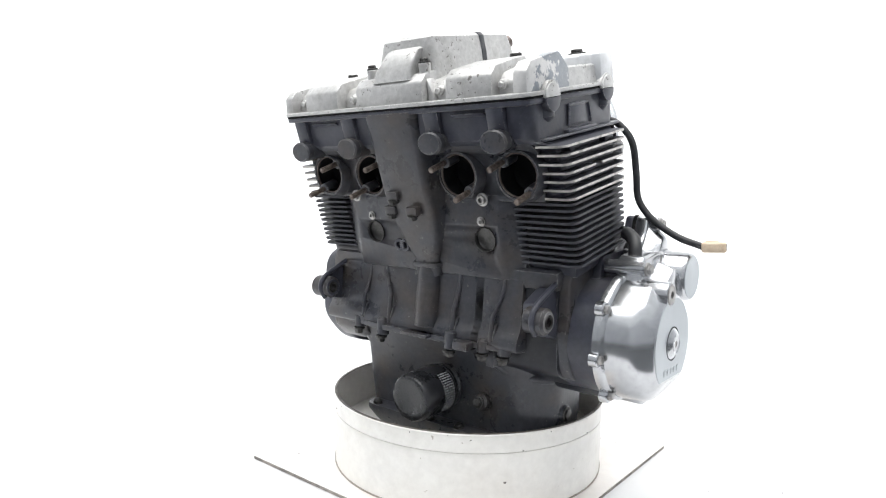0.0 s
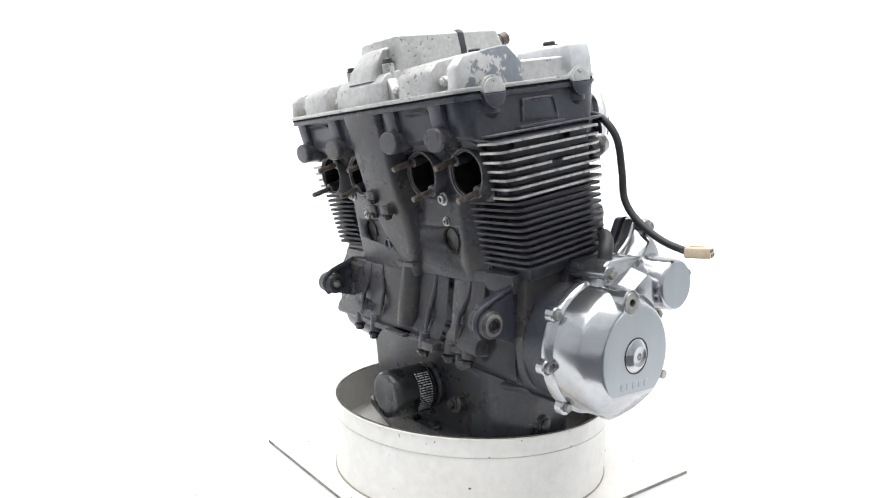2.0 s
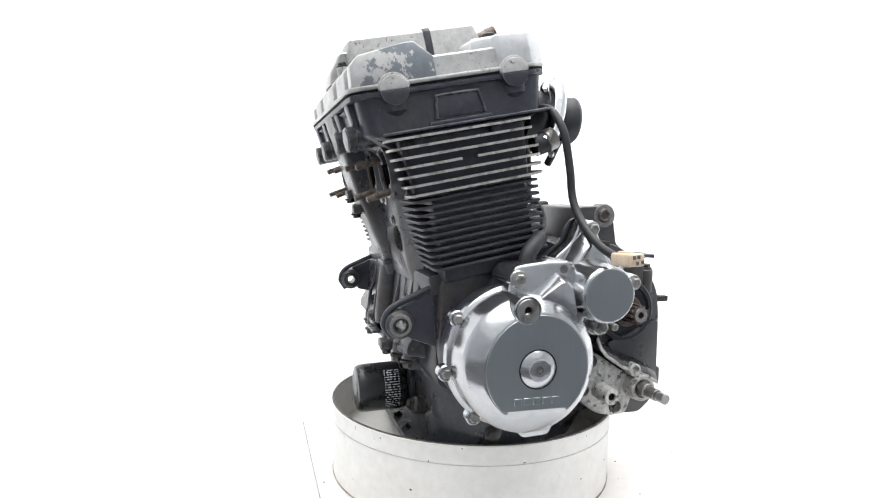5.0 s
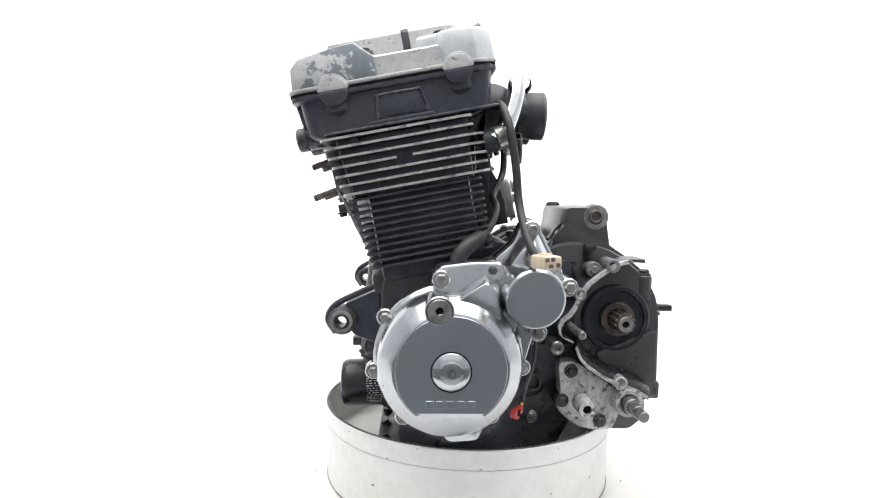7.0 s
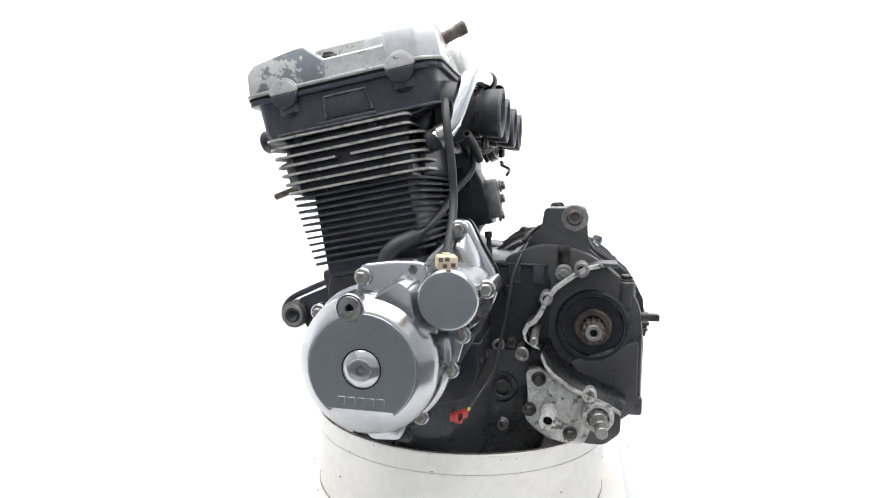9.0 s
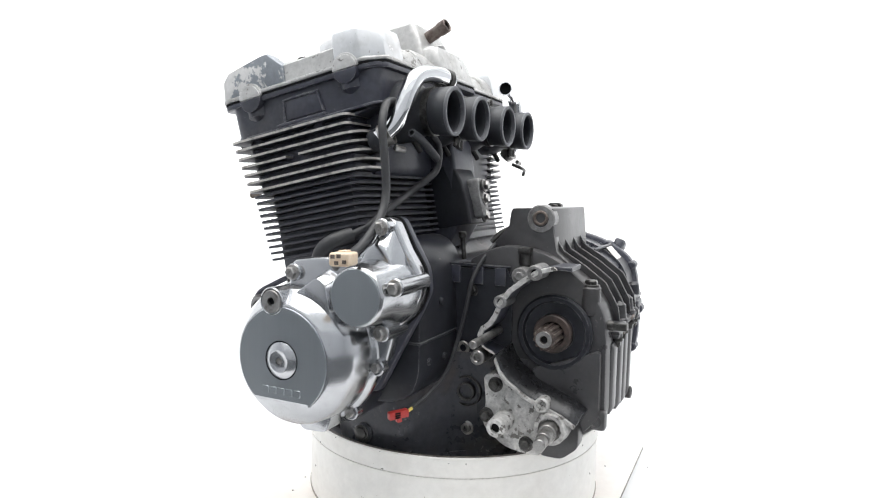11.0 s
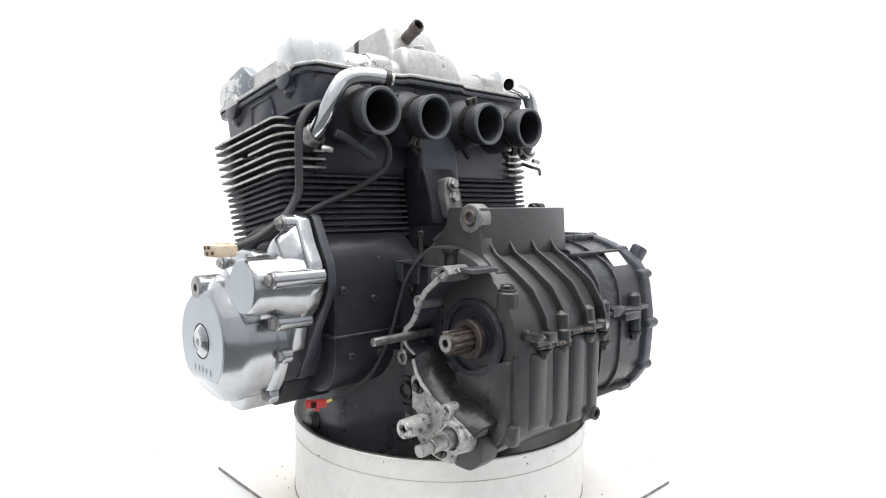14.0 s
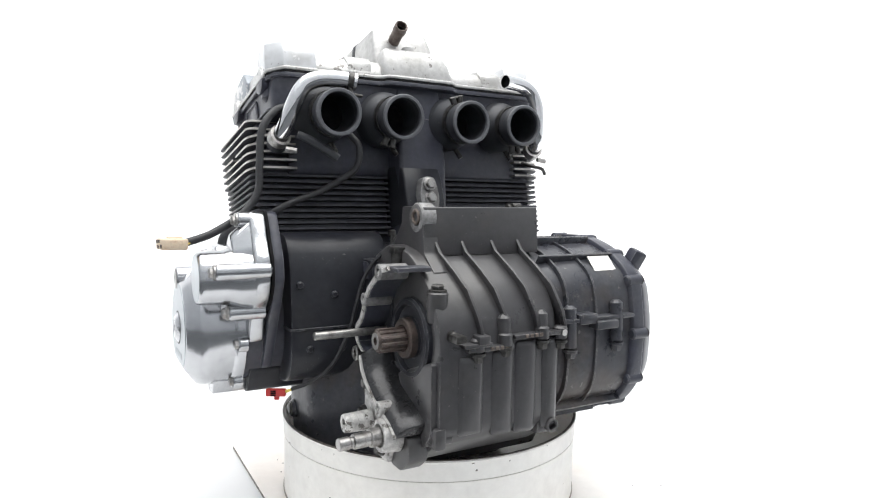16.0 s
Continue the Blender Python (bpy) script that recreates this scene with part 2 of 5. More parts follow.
def rod(p, q, r, w=0.0, n=20):
    d = Vector(q) - Vector(p)
    L = d.length
    w = min(w, r * 0.6, L * 0.4)
    prof = [(r, 0), (r, L)] if w == 0 else [(r - w, 0), (r, w), (r, L - w), (r - w, L)]
    return lathe(prof, along(p, d), n)


def ring(p, d, r, r2, L, w=0.001, n=32):
    """A pipe end: outer radius r, bore r2, from p along d for L."""
    return lathe([(r2, 0), (r, 0), (r, L - w), (r - w, L), (r2 + w, L), (r2, L - w), (r2, 0)], along(p, d), n, cap=False)


def smooth_path(pts, steps=8):
    P = [Vector(p) for p in pts]
    P = [2 * P[0] - P[1]] + P + [2 * P[-1] - P[-2]]
    out = []
    for i in range(1, len(P) - 2):
        a, b, c, d = P[i - 1:i + 3]
        for k in range(steps):
            t = k / steps
            out.append(0.5 * ((2 * b) + (c - a) * t + (2 * a - 5 * b + 4 * c - d) * t * t + (3 * b - a - 3 * c + d) * t ** 3))
    return out + [P[-2]]


def tube(pts, r, n=12, steps=8, bore=0.0):
    """A bent tube through the points; with a bore its ends are open."""
    path = smooth_path(pts, steps)
    bm = bmesh.new()
    side = None
    rings = []
    for i, p in enumerate(path):
        d = (path[min(i + 1, len(path) - 1)] - path[max(i - 1, 0)]).normalized()
        side = (side - d * side.dot(d)).normalized() if side else d.orthogonal().normalized()
        up = d.cross(side)
        rings.append([bm.verts.new(p + r * (math.cos(2 * math.pi * k / n) * side + math.sin(2 * math.pi * k / n) * up)) for k in range(n)])
    for a, b in zip(rings, rings[1:]):
        for k in range(n):
            bm.faces.new((a[k], a[(k + 1) % n], b[(k + 1) % n], b[k]))
    for rg, i, s in ((rings[0], 0, 1), (rings[-1], -1, -1)):
        if bore:
            c = path[i]
            inn = [bm.verts.new(c + (v.co - c) * (bore / r)) for v in rg]
            d = (path[1] - path[0] if i == 0 else path[-2] - path[-1]).normalized() * r * 2.5
            deep = [bm.verts.new(v.co + d) for v in inn]
            for k in range(n):
                bm.faces.new((rg[k], rg[(k + 1) % n], inn[(k + 1) % n], inn[k]))
                bm.faces.new((inn[k], inn[(k + 1) % n], deep[(k + 1) % n], deep[k]))
            bm.faces.new(deep)
        else:
            bm.faces.new(rg)
    return bm


def loft(rings, w=0.0, seg=2):
    """Closed outlines of equal length, one after another, skinned and capped."""
    bm = bmesh.new()
    R = [[bm.verts.new(p) for p in r] for r in rings]
    n = len(R[0])
    for a, b in zip(R, R[1:]):
        for i in range(n):
            bm.faces.new((a[i], a[(i + 1) % n], b[(i + 1) % n], b[i]))
    bm.faces.new(R[0][::-1])
    bm.faces.new(R[-1])
    return soft(bm, w, seg)


def arc(cx, cy, r, a0, a1, n):
    return [(cx + r * math.cos(radians(a0 + (a1 - a0) * i / n)), cy + r * math.sin(radians(a0 + (a1 - a0) * i / n))) for i in range(n + 1)]


def rounded(pts, r, n=4):
    """A polygon with its corners rounded."""
    out = []
    N = len(pts)
    for i in range(N):
        a, b, c = Vector(pts[i - 1]), Vector(pts[i]), Vector(pts[(i + 1) % N])
        rr = r[i] if isinstance(r, (list, tuple)) else r
        if rr <= 0:
            out.append(tuple(b))
            continue
        p, q = b + (a - b).normalized() * min(rr, (a - b).length * 0.48), b + (c - b).normalized() * min(rr, (c - b).length * 0.48)
        for k in range(n + 1):
            t = k / n
            out.append(tuple((1 - t) ** 2 * p + 2 * t * (1 - t) * b + t * t * q))
    return out


def hex_bolt(p, d, r=0.006, h=0.006, washer=True, socket=False):
    """A hexagon or socket head with its washer, seated at p and looking along d."""
    if socket:
        b = lathe([(r, 0), (r, h * 0.85), (r * 0.85, h), (r * 0.5, h), (r * 0.5, h * 0.3)], Matrix.Identity(4), 18)
    else:
        b = lathe([(r * 1.12, 0), (r * 1.12, h * 0.8), (r * 0.9, h)], Matrix.Identity(4), 6)
    if washer:
        b = join(b, lathe([(r * 1.45, -h * 0.1), (r * 1.45, h * 0.22), (r * 1.3, h * 0.3)], Matrix.Identity(4), 20))
    return moved(b, along(p, d))


def bored(ob, cutters):
    """Drill the closed bodies out of a part and keep the drilled mesh."""
    for bm in cutters:
        drill = new("drill", mesh_of(bm, "drill", ob.data.materials[0]))
        mod = ob.modifiers.new("bore", "BOOLEAN")
        mod.operation, mod.solver, mod.object = "DIFFERENCE", "EXACT", drill
        me = bpy.data.meshes.new_from_object(ob.evaluated_get(bpy.context.evaluated_depsgraph_get()))
        ob.modifiers.clear()
        ob.data = me
        bpy.data.objects.remove(drill)
    return ob


# ---- setting ----
def setting():
    # floor and glowing back cloth, in one curved sweep
    prof = [(-0.42, -0.012), (1.1, -0.012)] + [(1.1 + 0.9 * math.sin(radians(a)), 0.888 - 0.9 * math.cos(radians(a))) for a in range(10, 91, 10)] + [(2.0, 3.0)]
    bm = bmesh.new()
    rows = [[bm.verts.new((x, y, z)) for y, z in prof] for x in (-3.2, 3.2)]
    for i in range(len(prof) - 1):
        bm.faces.new((rows[0][i], rows[1][i], rows[1][i + 1], rows[0][i + 1]))
    back = [[bm.verts.new((x, y + (0.02 if k > 1 else 0), z - 0.02)) for k, (y, z) in enumerate(prof)] for x in (-3.2, 3.2)]
    for i in range(len(prof) - 1):
        bm.faces.new((back[0][i + 1], back[1][i + 1], back[1][i], back[0][i]))
    ob = part("backdrop", bm, [GLOWCLOTH, SHEET])
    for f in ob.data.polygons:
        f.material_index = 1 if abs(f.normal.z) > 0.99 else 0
    tagged(ob, "seamless white cloth sweep, its brightness given by a glow", "backdrop", kind="structure")
    # Unseen side cloths, added for the covers' reflections and glowing too.
    for s in (-1, 1):
        tagged(part("wall_west" if s < 0 else "wall_east", box(min(s * 3.2, s * 3.25), max(s * 3.2, s * 3.25), 1.0, 2.0, -0.012, 3.0), GLOWCLOTH),
               "unseen white side cloth, added and glowing to be reflected", "wall", kind="structure")
    for s in (-1, 1):
        tagged(part("wall_southwest" if s < 0 else "wall_southeast", box(min(s * 3.2, s * 3.25), max(s * 3.2, s * 3.25), -4.0, 1.0, -0.03, 3.0), ROOM),
               "unseen pale side wall, added to throw fill light", "wall", kind="structure")
    tagged(part("floor", box(-3.2, 3.2, -4.0, -0.42, -0.05, -0.014), ROOMFLOOR), "plain grey floor behind the camera", "floor", kind="structure")
    tagged(part("wall_south", box(-3.2, 3.2, -4.05, -4.0, -0.03, 3.0), ROOM), "unseen pale wall behind the camera, added to throw fill light", "wall", kind="structure")


DX, DY, DR, DZ = 0.030, 0.0515, 0.199, 0.109      # the drum's middle, radius and rim
FLOOR_IN = 0.05                                    # its inner bottom


SPECKS = ((0.296, -0.279, 0.0019, 0.0011), (-0.08, -0.319, 0.0013, 0.0009), (0.433, 0.237, 0.002, 0.0012), (0.354, 0.174, 0.0009, 0.0007), (-0.128, 0.298, 0.0015, 0.001),
          (-0.012, 0.322, 0.0009, 0.0008), (0.063, 0.377, 0.001, 0.0008), (-0.246, 0.223, 0.0013, 0.0008), (-0.21, 0.205, 0.0014, 0.001))


def turntable():
    table = new("turntable")
    part("disc", lathe([(0.559, -0.012), (0.56, -0.0105), (0.56, -0.0012), (0.559, 0.0)], Matrix.Identity(4), 128), SHEET, table)
    for x, y, a, b in SPECKS:
        part("speck", moved(lathe([(1, 0.0), (0.6, 0.0006)], Matrix.Identity(4), 7), Matrix.Translation((x, y, 0)) @ Matrix.Rotation(a * 300, 4, "Z") @ Matrix.Diagonal((a, b, 1, 1))), CHIP, table)
    return tagged(table, "wide plain white turntable disc with a few dirt specks", "turntable")


def board_and_drum():
    board = new("board")
    bm = box(-0.198, 0.252, -0.172, 0.281, 0.0, 0.006, 0.0008, 1)
    ob = part("panel", bm, [BOARD, BOARDEDGE], board)
    for f in ob.data.polygons:
        if abs(f.normal.z) < 0.5:
            f.material_index = 1
    random.seed(5)
    for i in range(26):
        a, r = random.uniform(0, 6.283), random.uniform(0.205, 0.27)
        x, y = DX + r * math.cos(a), DY + r * math.sin(a)
        if -0.19 < x < 0.24 and -0.165 < y < 0.275:
            part("crumb", lathe([(random.uniform(0.0006, 0.0016), 0), (0.0005, 0.001)], Matrix.Translation((x, y, 0.006)), 5), CHIP, board)
    tagged(board, "thin square white laminate board with dark mottled edges, under the drum", "board")

    drum = new("drum")
    t = 0.0022
    wall = [(DR - 0.001, 0.0), (DR - 0.001, DZ - 0.026), (DR - 0.0001, DZ - 0.0255), (DR + 0.0004, DZ - 0.003), (DR + 0.002, DZ - 0.0015), (DR + 0.001, DZ),
            (DR - t, DZ), (DR - t - 0.001, DZ - 0.003), (DR - t - 0.001, FLOOR_IN - 0.006), (DR - t, 0.0), (DR - 0.001, 0.0)]
    part("wall", lathe([(r, 0.006 + h * (DZ - 0.006) / DZ) for r, h in wall], Matrix.Translation((DX, DY, 0)), 128, cap=False), DRUM, drum)
    part("bottom", lathe([(DR - 0.003, FLOOR_IN - 0.004), (DR - 0.003, FLOOR_IN)], Matrix.Translation((DX, DY, 0)), 96), DRUM, drum)
    part("rim", lathe([(DR - 0.0024, DZ - 0.0004), (DR - 0.0024, DZ + 0.0007), (DR + 0.0009, DZ + 0.0007), (DR + 0.0009, DZ - 0.0004), (DR - 0.0024, DZ - 0.0004)],
                      Matrix.Translation((DX, DY, 0)), 128, cap=False), CHIP, drum, "chipped bare rim")
    part("seam", lathe([(DR - 0.0015, 0.0837), (DR + 0.0003, 0.0838), (DR + 0.0003, 0.0842), (DR - 0.0015, 0.0843)], Matrix.Translation((DX, DY, 0)), 128, cap=False), SEAM, drum)
    # Thin darker ring where the drum meets the board.
    part("foot_rim", lathe([(DR - 0.002, 0.0062), (DR + 0.0002, 0.0062), (DR + 0.0002, 0.0078), (DR - 0.002, 0.0082)], Matrix.Translation((DX, DY, 0)), 128, cap=False), FOOT, drum, "thin darker ring at the foot")
    random.seed(11)
    for i in range(28):
        a, h = random.uniform(0, 6.283), random.choice((0.105, 0.104, 0.1, 0.1, 0.088, 0.05)) + random.uniform(-0.004, 0.003)
        r = DR + (0.0 if h > DZ - 0.026 else -0.001)
        ln, ht = random.uniform(0.0006, 0.0022), random.uniform(0.0004, 0.0014)
        m = Matrix.Translation((DX, DY, h)) @ pose(0, 0, 0, 0, 0, math.degrees(a)) @ Matrix.Translation((r, 0, 0))
        part("chip", moved(moved(lathe([(1, -0.0002), (0.8, 0.0004)], Matrix.Identity(4), 7), AX["X"] @ Matrix.Diagonal((ln, ht, 1, 1))), m), CHIP, drum)
    tagged(drum, "round white-painted steel drum with chipped rim, standing on the board", "drum")
    return board, drum


# ---- the engine: x to its left side, y to its rear, z up ----
XM = 0.057                                         # its middle plane
CYL = pose(0, -0.01, 0.32, 11.5, 0, 0)             # the leaning cylinder frame: x, u to the rear, v up the bores


def C(x, u, v):
    return CYL @ Vector((x, u, v))


def cbox(x0, x1, u0, u1, v0, v1, w=0.002, seg=2):
    return moved(box(x0, x1, u0, u1, v0, v1, w, seg), CYL)


def cprism(profile, axis, lo, hi, w=0.002, seg=2):
    return moved(prism(profile, axis, lo, hi, w, seg), CYL)


CD = (CYL.to_3x3() @ Vector((0, 0, 1)))            # up the bores
CU = (CYL.to_3x3() @ Vector((0, 1, 0)))            # to the rear, across them


def fin(outline, v, t, mats, parent, label=""):
    bm = cprism(outline, "Z", v - t / 2, v + t / 2, 0)
    ob = part("fin", bm, mats, parent, label)
    up = Vector(CD)
    for f in ob.data.polygons:
        f.material_index = 0 if abs(f.normal.dot(up)) > 0.6 else 1
    return ob


def fin_outline(x0, x1, uf, ur, gap_front, gap_rear, inner=0.045, notch=False, rr=0.01):
    """A fin round the block, interrupted in the middle of front and rear."""
    a, b = gap_front
    c, d = gap_rear
    pts = [(x1 + 0.002, uf - 0.003), (x1, ur), (d, ur), (d, inner), (c, inner), (c, ur), (x0, ur), (x0 - 0.002, uf - 0.003), (a, uf), (a, -inner), (b, -inner), (b, uf)]
    if notch:
        pts = pts[:1] + [(x1, -0.014), (x1 - 0.02, -0.014), (x1 - 0.02, 0.003), (x1, 0.003)] + pts[1:]
        return rounded(pts, [0.012, 0, 0, 0, 0, rr, 0, 0, 0, 0, rr, 0.012, 0, 0, 0, 0], 6)
    return rounded(pts, [0.012, rr, 0, 0, 0, 0, rr, 0.012, 0, 0, 0, 0], 6)


def cylinders(engine):
    blk = part("cylinder_block", cbox(-0.145, 0.2625, -0.052, 0.057, -0.004, 0.094, 0.006), BLACK, engine, "black finned cylinder block")
    face = [(-0.06, -0.016), (-0.0685, -0.008), (-0.0705, 0.03), (-0.071, 0.06), (-0.0715, 0.096), (-0.04, 0.096), (-0.04, -0.016)]
    fw = part("front_wall", loft([[C(x, min(u + e, -0.04), v) for u, v in face] for x, e in ((-0.092, 0.015), (-0.07, 0.002), (-0.064, 0.0), (0.174, 0.0), (0.18, 0.002), (0.202, 0.015))]), CASE, blk)
    part("rear_wall", cprism([(0.04, 0.0), (0.052, 0.0), (0.054, 0.092), (0.04, 0.092)], "X", -0.125, 0.24, 0.002), FIN, blk)
    for i in range(11):
        v = 0.014 + i * 0.0073
        fin(fin_outline(-0.153, 0.2715, -0.0592 - 0.00105 * i, 0.069, (-0.088, 0.195), (0.022, 0.094)), v, 0.0026, [FIN, DULL], blk)
    # core plugs and rings low on the front wall
    for x in (0.153, -0.031):
        c = C(x, -0.071, 0.041)
        bored(fw, [rod(c - CU * 0.01, c + CU * 0.009, 0.0146, 0, 32)])
        part("core_plug", lathe([(0.0156, -0.004), (0.0156, 0.0008), (0.0152, 0.0012), (0.0147, 0.0008), (0.0144, -0.0055), (0.0125, -0.0068), (0.0, -0.0062)], along(c, -CU), 32, cap=False), DARKSTEEL, blk, "recessed core plug")
        c = C(x - 0.003, -0.0715, 0.0635)
        part("screw", hex_bolt(c, -CU, 0.0042, 0.003, True, True), STEEL, blk)
    part("clamp_plate", join(*[ring(C(x, -0.069, 0.0255), -CU, 0.0085, 0.0045, 0.006) for x in (0.012, 0.022)]), BLACK, blk)
    # the cam chain's tunnel, front and rear
    tun = loft([[C(x, u, v) for x, u in rounded([(XM - w, uf), (XM + w, uf), (XM + w + 0.012, -0.03), (XM - w - 0.012, -0.03)], [0.008, 0.008, 0, 0], 3)]
                for v, w, uf in ((-0.012, 0.018, -0.078), (0.012, 0.018, -0.078), (0.02, 0.022, -0.08), (0.05, 0.031, -0.088), (0.075, 0.036, -0.094), (0.1, 0.037, -0.1), (0.158, 0.039, -0.108), (0.2, 0.04, -0.114))])
    part("chain_tunnel", tun, CASE, blk)
    part("tunnel_collar", loft([[C(x, u, v) for x, u in rounded([(XM - 0.021, -0.081), (XM + 0.021, -0.081), (XM + 0.03, -0.03), (XM - 0.03, -0.03)], [0.008, 0.008, 0, 0], 3)] for v in (0.0, 0.006)], 0.001), CASE, blk)
    for x, u, v in ((XM - 0.03, -0.093, 0.078), (XM + 0.012, -0.1, 0.079), (XM - 0.018, -0.1, 0.098)):
        part("tunnel_lug", soft(moved(box(x - 0.009, x + 0.009, u - 0.006, u + 0.02, v - 0.005, v + 0.006), CYL), 0.002), CASE, blk)
        part("bolt", hex_bolt(C(x, u - 0.002, v - 0.005), -CD, 0.005, 0.006), DARKSTEEL, blk)
    part("rear_tunnel", loft([[C(x, u, v) for x, u in rounded([(XM - w, ur), (XM + w, ur), (XM + w, 0.03), (XM - w, 0.03)], [0.006, 0.006, 0, 0], 3)]
                             for v, w, ur in ((-0.004, 0.033, 0.074), (0.022, 0.034, 0.096), (0.1, 0.034, 0.103), (0.2, 0.032, 0.104))]), BLACK, blk)


def cover_plan(e=0.0):
    """The joint between head and cover: cut corners at the rear, a bulge in the middle of it; e: how far inside."""
    pts = [(-0.14 + e, -0.115 + e), (0.254 - e, -0.115 + e), (0.254 - e, 0.09 - e * 0.4), (0.236 - e * 0.4, 0.11 - e), (0.112, 0.11 - e), (0.105 - e * 0.5, 0.1175 - e),
           (0.009 + e * 0.5, 0.1175 - e), (0.002, 0.11 - e), (-0.122 + e * 0.4, 0.11 - e), (-0.14 + e, 0.09 - e * 0.4)]
    return rounded(pts, [0.016, 0.016, 0.004, 0.004, 0.006, 0.006, 0.006, 0.006, 0.004, 0.004], 3)


def head(engine):
    hd = part("cylinder_head", loft([[C(x, u, v) for x, u in rounded([(x0, u0), (x1, u0), (x1, u1), (x0, u1)], r, 4)] for x0, x1, u0, u1, v, r in
                                     ((-0.145, 0.262, -0.066, 0.062, 0.09, 0.006), (-0.145, 0.261, -0.074, 0.066, 0.15, 0.006), (-0.134, 0.248, -0.098, 0.094, 0.158, 0.016),
                                      (-0.134, 0.248, -0.103, 0.096, 0.163, 0.017), (-0.134, 0.248, -0.106, 0.103, 0.199, 0.018), (-0.136, 0.25, -0.109, 0.105, 0.2, 0.018), (-0.136, 0.25, -0.109, 0.105, 0.2035, 0.018))]), BLACK, engine, "black cylinder head")
    part("head_rim", cprism(cover_plan(0.0015), "Z", 0.1975, 0.2035, 0.0012), BLACK, hd)
    part("head_flange", join(cprism(rounded([(-0.142, -0.086), (0.256, -0.086), (0.256, 0.104), (-0.142, 0.104)], 0.012), "Z", 0.1575, 0.1605, 0.0008, 1)), BLACK, hd)
    wall = part("port_wall", cprism([(-0.0705, 0.088), (-0.071, 0.105), (-0.0725, 0.13), (-0.08, 0.146), (-0.096, 0.158), (-0.04, 0.158), (-0.04, 0.088)], "X", -0.126, 0.24, 0.003), CASE, hd)
    part("gasket_line", cprism(cover_plan(0.0012), "Z", 0.2033, 0.2057, 0), HOLLOW, hd)
    heads = (0.152, 0.1425, 0.1325, 0.1228, 0.1131, 0.1034, 0.0937)
    for i, v in enumerate(heads):
        ur = 0.0705 if i < 2 else 0.081
        fin(fin_outline(-0.156, 0.2745, -0.0865 + 0.0022 * i, ur, (-0.127, 0.241), (-0.105, 0.219), 0.05, i == 3, 0.01 if i < 2 else 0.032), v, 0.0026, [FIN, EDGE], hd, "fin with bare metal edge" if i == 0 else "")
    part("rear_face", cprism([(0.04, 0.088), (0.066, 0.088), (0.07, 0.1), (0.074, 0.135), (0.09, 0.158), (0.04, 0.158)], "X", -0.112, 0.226, 0.004), BLACK, hd)
    for u in (-0.055, 0.03):
        part("fin_strut", cbox(0.255, 0.268, u - 0.005, u + 0.005, 0.142, 0.152, 0.0008), FIN, hd)
    for s in (0, 1):
        def sx(x):
            return x if s == 0 else 2 * XM - x
        # raised frame on the end of the head
        trap = [(-0.0265, 0.1675), (0.0285, 0.1675), (0.0235, 0.1905), (-0.0225, 0.1905)]
        part("end_panel", join(cprism(trap, "X", *sorted((sx(0.24), sx(0.2495))), 0.0012), tube([C(sx(0.2496), u, v) for u, v in ((-0.0265, 0.1675), (-0.0235, 0.187), (-0.0205, 0.1905), (0.02, 0.1905), (0.0235, 0.1885), (0.0285, 0.1675))], 0.0016, 8, 4)), BLACK, hd)
        part("end_panel_foot", cprism([(-0.036, 0.1605), (0.034, 0.1605), (0.033, 0.1645), (-0.035, 0.1645)], "X", *sorted((sx(0.24), sx(0.2555))), 0.0012, 2), BLACK, hd)
        for u in (-0.0665, 0.0665):
            part("cam_plug", cprism(arc(u, 0.202, 0.0152, 180, 360, 20), "X", *sorted((sx(0.235), sx(0.2562))), 0.0008), BLACK, hd, "round end plug, black below")
            part("cam_plug_top", cprism(arc(u, 0.2025, 0.0152, 0, 180, 20), "X", *sorted((sx(0.235), sx(0.2562))), 0.0008), COVER, hd)
            part("plug_column", rod(C(sx(0.2385), u, 0.176), C(sx(0.2385), u, 0.2), 0.015, 0.006, 24), BLACK, hd)
            part("cover_arch", cprism(arc(u, 0.2035, 0.0168, 0, 180, 18), "X", *sorted((sx(0.235), sx(0.2546))), 0.001), COVER, hd)
    # tappet columns with their round bosses along the front
    for x, bv in ((-0.108, 0.158), (-0.0165, 0.1605), (0.121, 0.1635), (0.209, 0.1625)):
        part("column", cprism([(-0.098, 0.15), (-0.108, 0.165), (-0.113, 0.199), (-0.09, 0.199), (-0.09, 0.15)], "X", x - 0.0115, x + 0.0115, 0.003), BLACK, hd)
        c = C(x, -0.085, bv)
        part("boss", moved(join(lathe([(0.0148, 0), (0.0148, 0.022), (0.0135, 0.024)], Matrix.Identity(4), 28), lathe([(0.0155, 0.0235), (0.0155, 0.032), (0.0138, 0.0338), (0.004, 0.0342)], Matrix.Identity(4), 20)), Matrix.Translation(c) @ CYL.to_3x3().to_4x4() @ Matrix(((1.14, 0, 0, 0), (0, 0, -1, 0), (0, 0.86, 0, 0), (0, 0, 0, 1)))), CASE, hd)
    for x0, x1 in ((-0.085, -0.04), (0.15, 0.195)):
        part("recess_lip", cprism([(-0.112, 0.1935), (-0.1, 0.186), (-0.09, 0.1935)], "X", x0, x1, 0.001), BLACK, hd)
    # exhaust ports with flange studs
    down = -CU
    for x in (0.214, 0.131, -0.014, -0.097):
        c = C(x, -0.0705, 0.1215)
        p = part("exhaust_port", lathe([(0.033, 0.0), (0.0305, 0.009), (0.0285, 0.0135), (0.0278, 0.0145), (0.0262, 0.0145), (0.0255, 0.0135), (0.0245, 0.01)], along(c, down), 40, cap=False), [CASE], hd)
